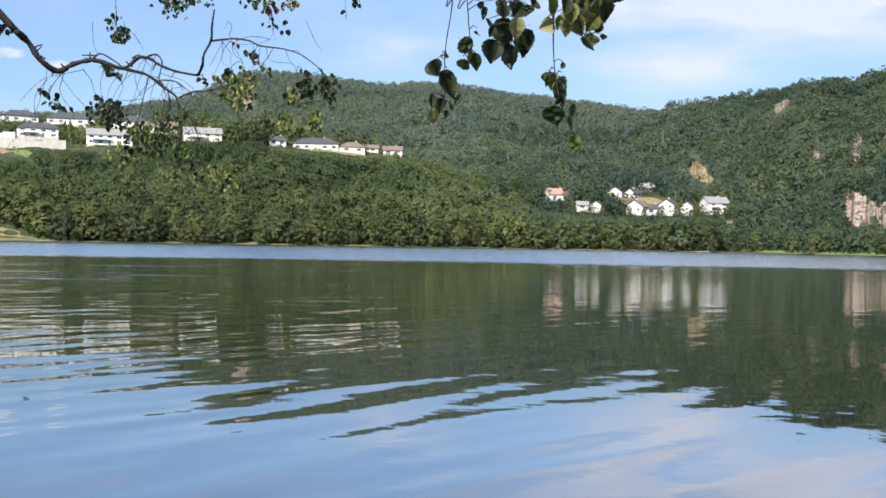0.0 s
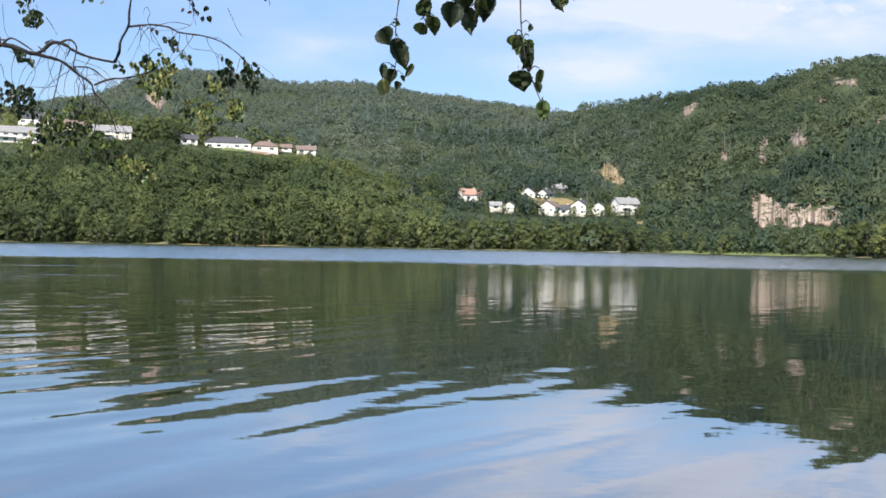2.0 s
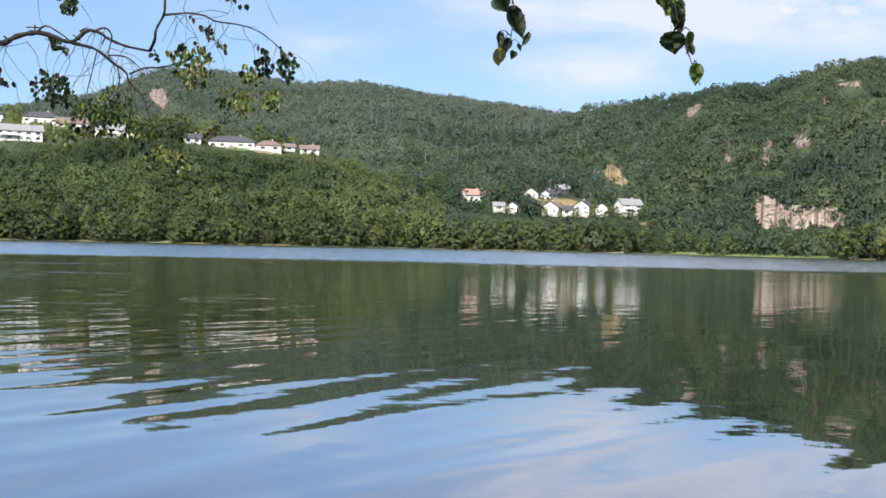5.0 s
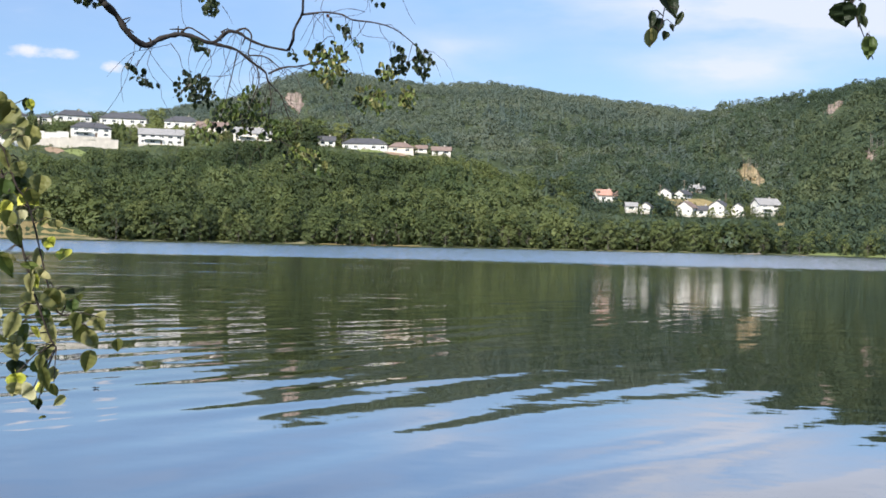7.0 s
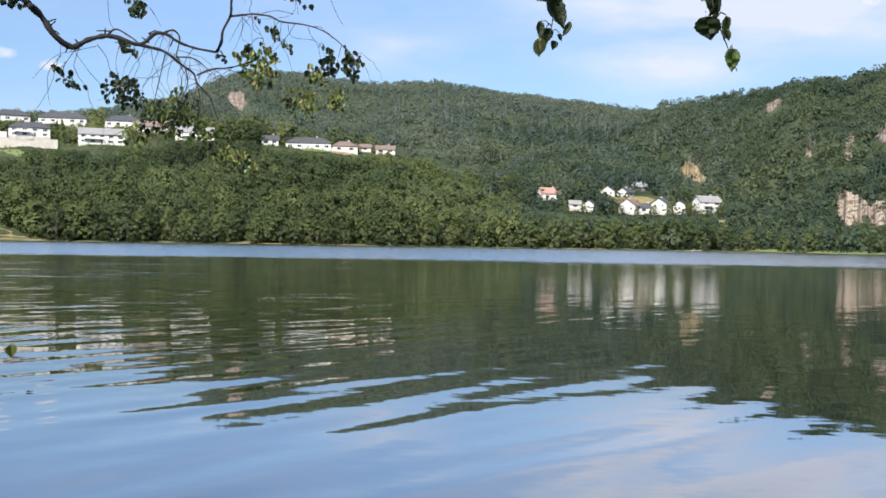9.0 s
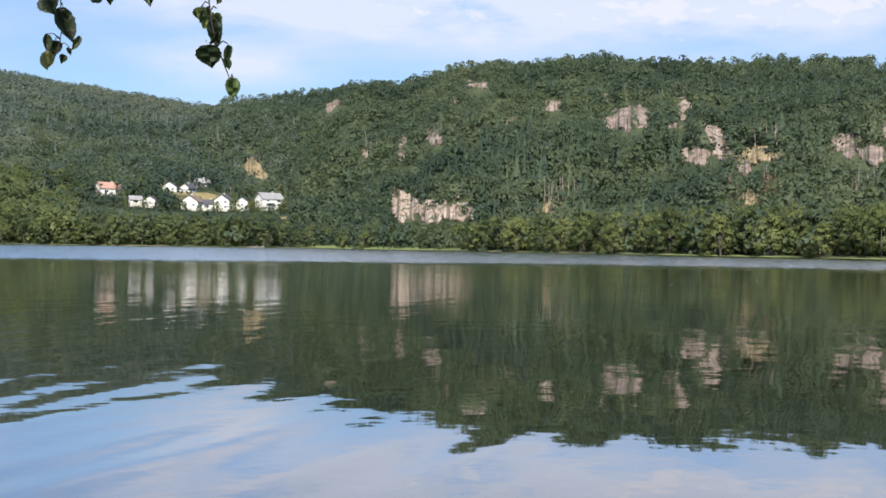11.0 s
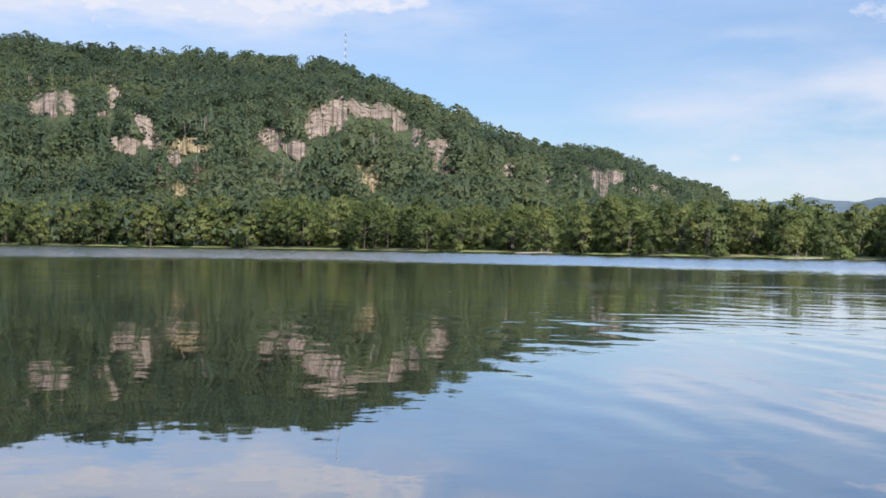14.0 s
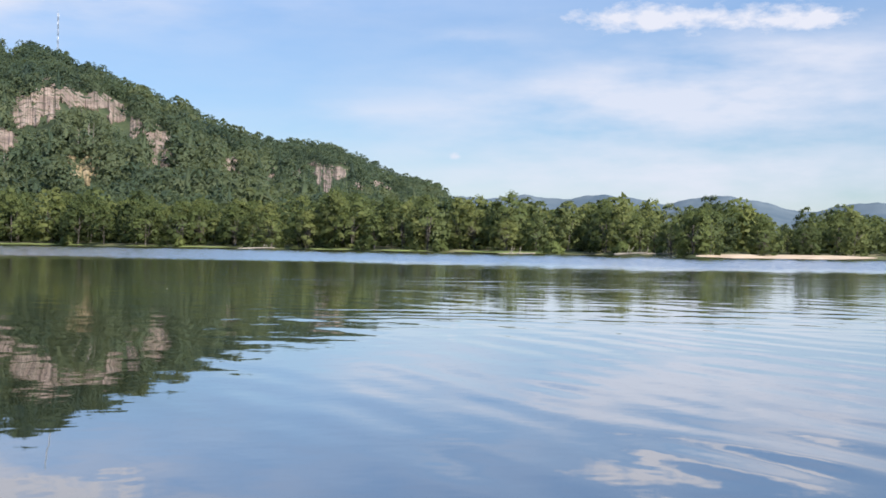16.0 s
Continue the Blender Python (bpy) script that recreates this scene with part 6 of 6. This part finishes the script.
HANGING.append(([(-1.025, 2.055, 1.681), (-1.009, 2.064, 1.631), (-1.002, 2.067, 1.602), (-0.996, 2.069, 1.572), (-0.99, 2.071, 1.547), (-0.982, 2.073, 1.514), (-0.965, 2.077, 1.463), (-0.952, 2.079, 1.429), (-0.944, 2.081, 1.417)], 0.0024, [
    (-1.005, 2.065, 1.55, 0.023, 0.02, 'y'),
    (-0.979, 2.075, 1.528, 0.025, 0.045, 'y'),
    (-0.974, 2.077, 1.514, 0.02, 0.03, 'y'),
    (-0.98, 2.073, 1.491, 0.03, 0.021, 'y'),
    (-0.977, 2.076, 1.539, 0.027, 0.014, 'm'),
    (-0.993, 2.065, 1.451, 0.03, 0.041, 'y'),
    (-0.983, 2.068, 1.438, 0.021, 0.036, 'm'),
    (-0.964, 2.075, 1.436, 0.027, 0.039, 'y'),
    (-0.97, 2.075, 1.463, 0.021, 0.023, 'm'),
    (-0.996, 2.061, 1.411, 0.025, 0.027, 'y'),
    (-0.998, 2.057, 1.388, 0.027, 0.023, 'd'),
    (-0.972, 2.067, 1.386, 0.025, 0.027, 'm'),
    (-0.986, 2.06, 1.371, 0.027, 0.023, 'Y'),
    (-0.952, 2.073, 1.372, 0.018, 0.039, 'y'),
]))
HANGING[-1][2].extend([
    (-0.942, 2.075, 1.354, 0.014, 0.025, 'y'),
    (-0.963, 2.066, 1.346, 0.032, 0.02, 'd'),
    (-0.957, 2.066, 1.336, 0.011, 0.018, 'd'),
    (-1.008, 2.064, 1.539, 0.018, 0.045, 'm'),
    (-1.015, 2.055, 1.43, 0.018, 0.027, 'd'),
    (-0.958, 2.074, 1.396, 0.016, 0.027, 'y'),
])


def leaf_material(name, dark, mid, light, through=(0.26, 0.3, 0.05)):
    """Thin leaf that lets the sun through, a little different on each leaf, paler along the veins."""
    n = Nodes(name, 0.42, 0, 0.4)
    info = n.add("ObjectInfo")
    p = n.where()
    v = n.maths("ADD", n.maths("MULTIPLY", info.outputs["Random"], 0.75), n.maths("MULTIPLY", n.noise(p, 3.0, 3), 0.3))
    c = n.ramp(v, (0.15, dark), (0.5, mid), (0.9, light))
    n.colour(c)
    n.bump(n.noise(n.where((6, 6, 1.5)), 3.0, 3), 0.01, 0.4)
    tr = n.add("BsdfTranslucent")
    n.link(n.mix(0.6, c, through), tr.inputs[0])
    ms = n.add("MixShader")
    ms.inputs[0].default_value = 0.32
    n.link(n.b.outputs[0], ms.inputs[1])
    n.link(tr.outputs[0], ms.inputs[2])
    n.link(ms.outputs[0], n.out.inputs[0])
    return n.m


# shade of silhouetted leaves is put into the near-black colour
LEAVES = {"d": leaf_material("shaded_green_leaf", (0.012, 0.02, 0.009), (0.02, 0.032, 0.012), (0.045, 0.062, 0.02), (0.05, 0.075, 0.014)),
          "m": leaf_material("green_leaf", (0.04, 0.07, 0.018), (0.08, 0.12, 0.03), (0.16, 0.2, 0.05)),
          "y": leaf_material("yellow_green_leaf", (0.11, 0.12, 0.035), (0.21, 0.21, 0.075), (0.36, 0.33, 0.15)),
          "p": leaf_material("pale_leaf", (0.24, 0.25, 0.12), (0.34, 0.34, 0.17), (0.42, 0.4, 0.24)),
          "Y": leaf_material("yellow_leaf", (0.4, 0.42, 0.05), (0.5, 0.52, 0.07), (0.6, 0.58, 0.12)),
          "r": leaf_material("withered_brown_leaf", (0.05, 0.018, 0.014), (0.11, 0.042, 0.026), (0.19, 0.1, 0.05), (0.12, 0.05, 0.03))}
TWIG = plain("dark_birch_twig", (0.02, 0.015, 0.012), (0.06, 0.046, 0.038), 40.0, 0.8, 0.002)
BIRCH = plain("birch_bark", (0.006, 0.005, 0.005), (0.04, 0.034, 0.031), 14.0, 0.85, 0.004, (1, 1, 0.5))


def leaf_mesh(rng, mat, name="leaf"):
    """A pointed, toothed leaf one unit long and about 0.8 wide, hanging from its stalk at the origin, folded along the midrib."""
    bm = bmesh.new()
    n = 12
    fold, curl = rng.uniform(0.05, 0.3), rng.uniform(-0.35, 0.35)
    mid, left, right = [], [], []
    for i in range(n + 1):
        t = i / n
        w = 0.47 * math.sin(math.pi * t ** 0.82) ** 0.72 * (1 - 0.25 * t ** 5) if 0 < i < n else 0.0
        w *= 1 + (0.05 if i % 2 else -0.04)
        y = curl * t * t
        mid.append(bm.verts.new((0, y, -0.12 - t * 0.88)))
        if 0 < i < n:
            left.append(bm.verts.new((-w, y - fold * w - rng.uniform(0, 0.05), -0.12 - t * 0.88 + 0.05)))
            right.append(bm.verts.new((w, y - fold * w + rng.uniform(0, 0.05), -0.12 - t * 0.88 + 0.05)))
    for side in (left, right):
        bm.faces.new((mid[0], mid[1], side[0]))
        for i in range(len(side) - 1):
            bm.faces.new((mid[i + 1], mid[i + 2], side[i + 1], side[i]))
        bm.faces.new((mid[n - 1], mid[n], side[-1]))
    a, b = bm.verts.new((0.012, 0, 0.06)), bm.verts.new((-0.012, 0, 0.06))
    bm.faces.new((a, b, mid[0]))
    for f in bm.faces:
        f.smooth = True
    me = bpy.data.meshes.new(name)
    bm.to_mesh(me)
    bm.free()
    me.materials.append(mat)
    return me


brng = random.Random(5)
LEAF_SHAPES = {c: [leaf_mesh(brng, m) for k in range(4)] for c, m in LEAVES.items()}
ROOT = Vector((-5.2, 5.0, 0.35))
birch = tagged(new("birch_tree"), "old birch leaning over the bank, with drooping leafy twigs", "tree")
birch.location = ROOT


def wood_part(name, pts, r0, r1, parent, mat=None, sides=6, n=4):
    bm = bmesh.new()
    tube(bm, [p - ROOT for p in softened(pts, n)], r0, r1, sides, 0.22, brng)
    return part(name, bm, mat or TWIG, parent)


def hang_leaf(parent, at, width, length, colour):
    """A leaf with its middle at a point."""
    tilt, turn, spin = brng.gauss(0, 24), brng.uniform(0, 360), brng.uniform(-38, 38)
    m = Matrix.Translation(Vector(at) - ROOT) @ pose(0, 0, 0, brng.gauss(0, 22), tilt, spin)
    m = m @ Matrix.Diagonal((width / 0.84, length * 1.1, length * 1.1, 1)) @ Matrix.Translation((0, 0, 0.55))
    return shared_part("leaf", brng.choice(LEAF_SHAPES[colour]), parent, m)


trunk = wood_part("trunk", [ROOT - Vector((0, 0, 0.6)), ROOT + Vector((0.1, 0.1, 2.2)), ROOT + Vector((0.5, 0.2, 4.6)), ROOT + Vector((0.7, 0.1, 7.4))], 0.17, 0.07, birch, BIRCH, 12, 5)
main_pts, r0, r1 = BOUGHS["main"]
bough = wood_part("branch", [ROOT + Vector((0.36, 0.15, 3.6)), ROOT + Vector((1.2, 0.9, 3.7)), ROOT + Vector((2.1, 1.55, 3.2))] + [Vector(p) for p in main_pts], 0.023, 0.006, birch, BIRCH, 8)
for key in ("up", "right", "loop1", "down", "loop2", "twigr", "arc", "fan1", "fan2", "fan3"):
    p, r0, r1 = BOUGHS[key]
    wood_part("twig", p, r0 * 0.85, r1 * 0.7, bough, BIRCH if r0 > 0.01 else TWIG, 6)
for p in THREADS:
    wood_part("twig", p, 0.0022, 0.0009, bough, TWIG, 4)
# fine bare twigs that droop in a tangle
for key, count in (("main", 8), ("down", 16), ("twigr", 9), ("fan2", 7), ("arc", 5), ("right", 12), ("fan3", 6), ("loop2", 5)):
    line = softened(BOUGHS[key][0], 5)
    for k in range(count):
        a = line[brng.randrange(len(line) // 4 if key == "main" else 2, len(line))]
        way = Vector((brng.uniform(-1, 1), brng.uniform(-0.3, 0.3), brng.uniform(-0.5, 0.35))).normalized()
        pts, step = [a], brng.uniform(0.035, 0.075)
        for q in range(brng.randint(4, 8)):
            way = (way + Vector((brng.gauss(0, 0.5), brng.gauss(0, 0.2), brng.gauss(0, 0.25) - 0.42))).normalized()
            pts.append(pts[-1] + way * step)
        wood_part("twig", pts, 0.0021, 0.0008, bough, TWIG, 4, 1)
# short knotty stubs on the limb
line = softened(BOUGHS["main"][0], 4)
for k in range(14):
    a = line[brng.randrange(4, len(line))]
    wood_part("twig", [a, a + Vector((brng.uniform(-0.03, 0.03), 0, brng.uniform(-0.02, 0.03))), a + Vector((brng.uniform(-0.06, 0.06), 0, brng.uniform(-0.05, 0.06)))], 0.009, 0.003, bough, BIRCH, 5, 2)
spines = [Vector(q) for p in (*[BOUGHS[k][0] for k in BOUGHS], *THREADS) for q in p]
for x, y, z, rx, rz, count, colour in BUNCHES:
    c = Vector((x, y, z))
    near = min(spines, key=lambda q: (q - c).length + (0.4 if q.z < z else 0))
    if (near - c).length > 0.22:
        near = c + Vector((brng.uniform(-0.05, 0.05), 0.02, 0.38))
    bunch = wood_part("twig", [near, near.lerp(c, 0.5) + Vector((0, 0, 0.03)), c + Vector((0, 0, rz * 0.6)), c - Vector((brng.uniform(-0.3, 0.3) * rx, 0, rz * 0.8))], 0.0026, 0.0012, bough, TWIG, 4)
    ends = [c]
    for k in range(max(1, count // 6)):
        e = c + Vector((brng.uniform(-0.8, 0.8) * rx, brng.uniform(-0.15, 0.15), brng.uniform(-0.8, 0.7) * rz))
        wood_part("twig", [c + Vector((0, 0, rz * 0.6)), c.lerp(e, 0.6) + Vector((0, 0, 0.03)), e], 0.0018, 0.001, bough, TWIG, 4, 3)
    for k in range(max(1, int(count * (0.6 if colour == "r" else 2.1)))):
        a, q = brng.uniform(0, 6.283), math.sqrt(brng.uniform(0, 1))
        at = c + Vector((math.cos(a) * q * rx, brng.uniform(-0.18, 0.18), math.sin(a) * q * rz))
        size = brng.uniform(0.024, 0.044)
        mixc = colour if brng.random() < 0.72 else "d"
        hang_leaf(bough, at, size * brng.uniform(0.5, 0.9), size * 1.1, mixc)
    # smaller leaves too many to tell apart, one spray for each bunch
    bm = bmesh.new()
    for k in range(int(count * (0.8 if colour == "r" else 2.6))):
        a, q = brng.uniform(0, 6.283), brng.uniform(0.1, 1.05)
        at = c + Vector((math.cos(a) * q * rx, brng.uniform(-0.18, 0.18), math.sin(a) * q * rz))
        w, hgt = brng.uniform(0.008, 0.016), brng.uniform(0.022, 0.042)
        m = Matrix.Translation(at - ROOT) @ pose(0, 0, 0, brng.gauss(0, 30), brng.gauss(0, 30), brng.uniform(-60, 60))
        v = [bm.verts.new(m @ Vector(p)) for p in ((0, 0, hgt / 2), (-w, 0.004, 0.1 * hgt), (-w * 0.7, 0, -0.25 * hgt), (0, -0.004, -hgt / 2), (w * 0.7, 0, -0.25 * hgt), (w, 0.004, 0.1 * hgt))]
        bm.faces.new((v[0], v[1], v[2], v[3]))
        bm.faces.new((v[0], v[3], v[4], v[5]))
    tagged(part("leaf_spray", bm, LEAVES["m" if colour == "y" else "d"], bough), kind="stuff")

# a second limb reaches out overhead and carries the near twigs
over = wood_part("branch", [ROOT + Vector((0.5, 0.2, 4.6)), Vector((-3.4, 4.2, 5.0)), Vector((-1.6, 2.9, 4.2)), Vector((-0.3, 2.2, 3.4)), Vector((0.45, 1.95, 3.0))], 0.06, 0.012, birch, BIRCH, 8)
knots = [Vector((-1.6, 2.9, 4.2)), Vector((-0.3, 2.2, 3.4)), Vector((0.45, 1.95, 3.0)), Vector((0.1, 2.1, 3.2))]
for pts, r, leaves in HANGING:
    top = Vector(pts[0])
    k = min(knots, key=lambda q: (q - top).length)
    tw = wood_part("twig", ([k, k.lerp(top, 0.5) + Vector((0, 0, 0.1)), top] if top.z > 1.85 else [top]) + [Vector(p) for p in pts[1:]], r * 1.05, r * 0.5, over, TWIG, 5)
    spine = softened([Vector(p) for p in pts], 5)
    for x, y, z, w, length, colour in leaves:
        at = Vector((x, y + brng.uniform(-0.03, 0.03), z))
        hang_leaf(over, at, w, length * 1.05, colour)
        if x < -0.5:
            hang_leaf(over, at + Vector((brng.gauss(0, 0.02), brng.uniform(-0.05, 0.05), brng.gauss(0, 0.02))), w * 0.9, length, brng.choice("yyypY"))
        up = at + Vector((0, 0, length * 0.5))
        q = min(spine, key=lambda s: (s - up).length)
        if (q - up).length > 0.012:
            bm = bmesh.new()
            tube(bm, [q - ROOT, q.lerp(up, 0.5) + Vector((0, 0, 0.006)) - ROOT, up - ROOT], 0.0011, 0.0008, 4)
            part("stalk", bm, TWIG, over)
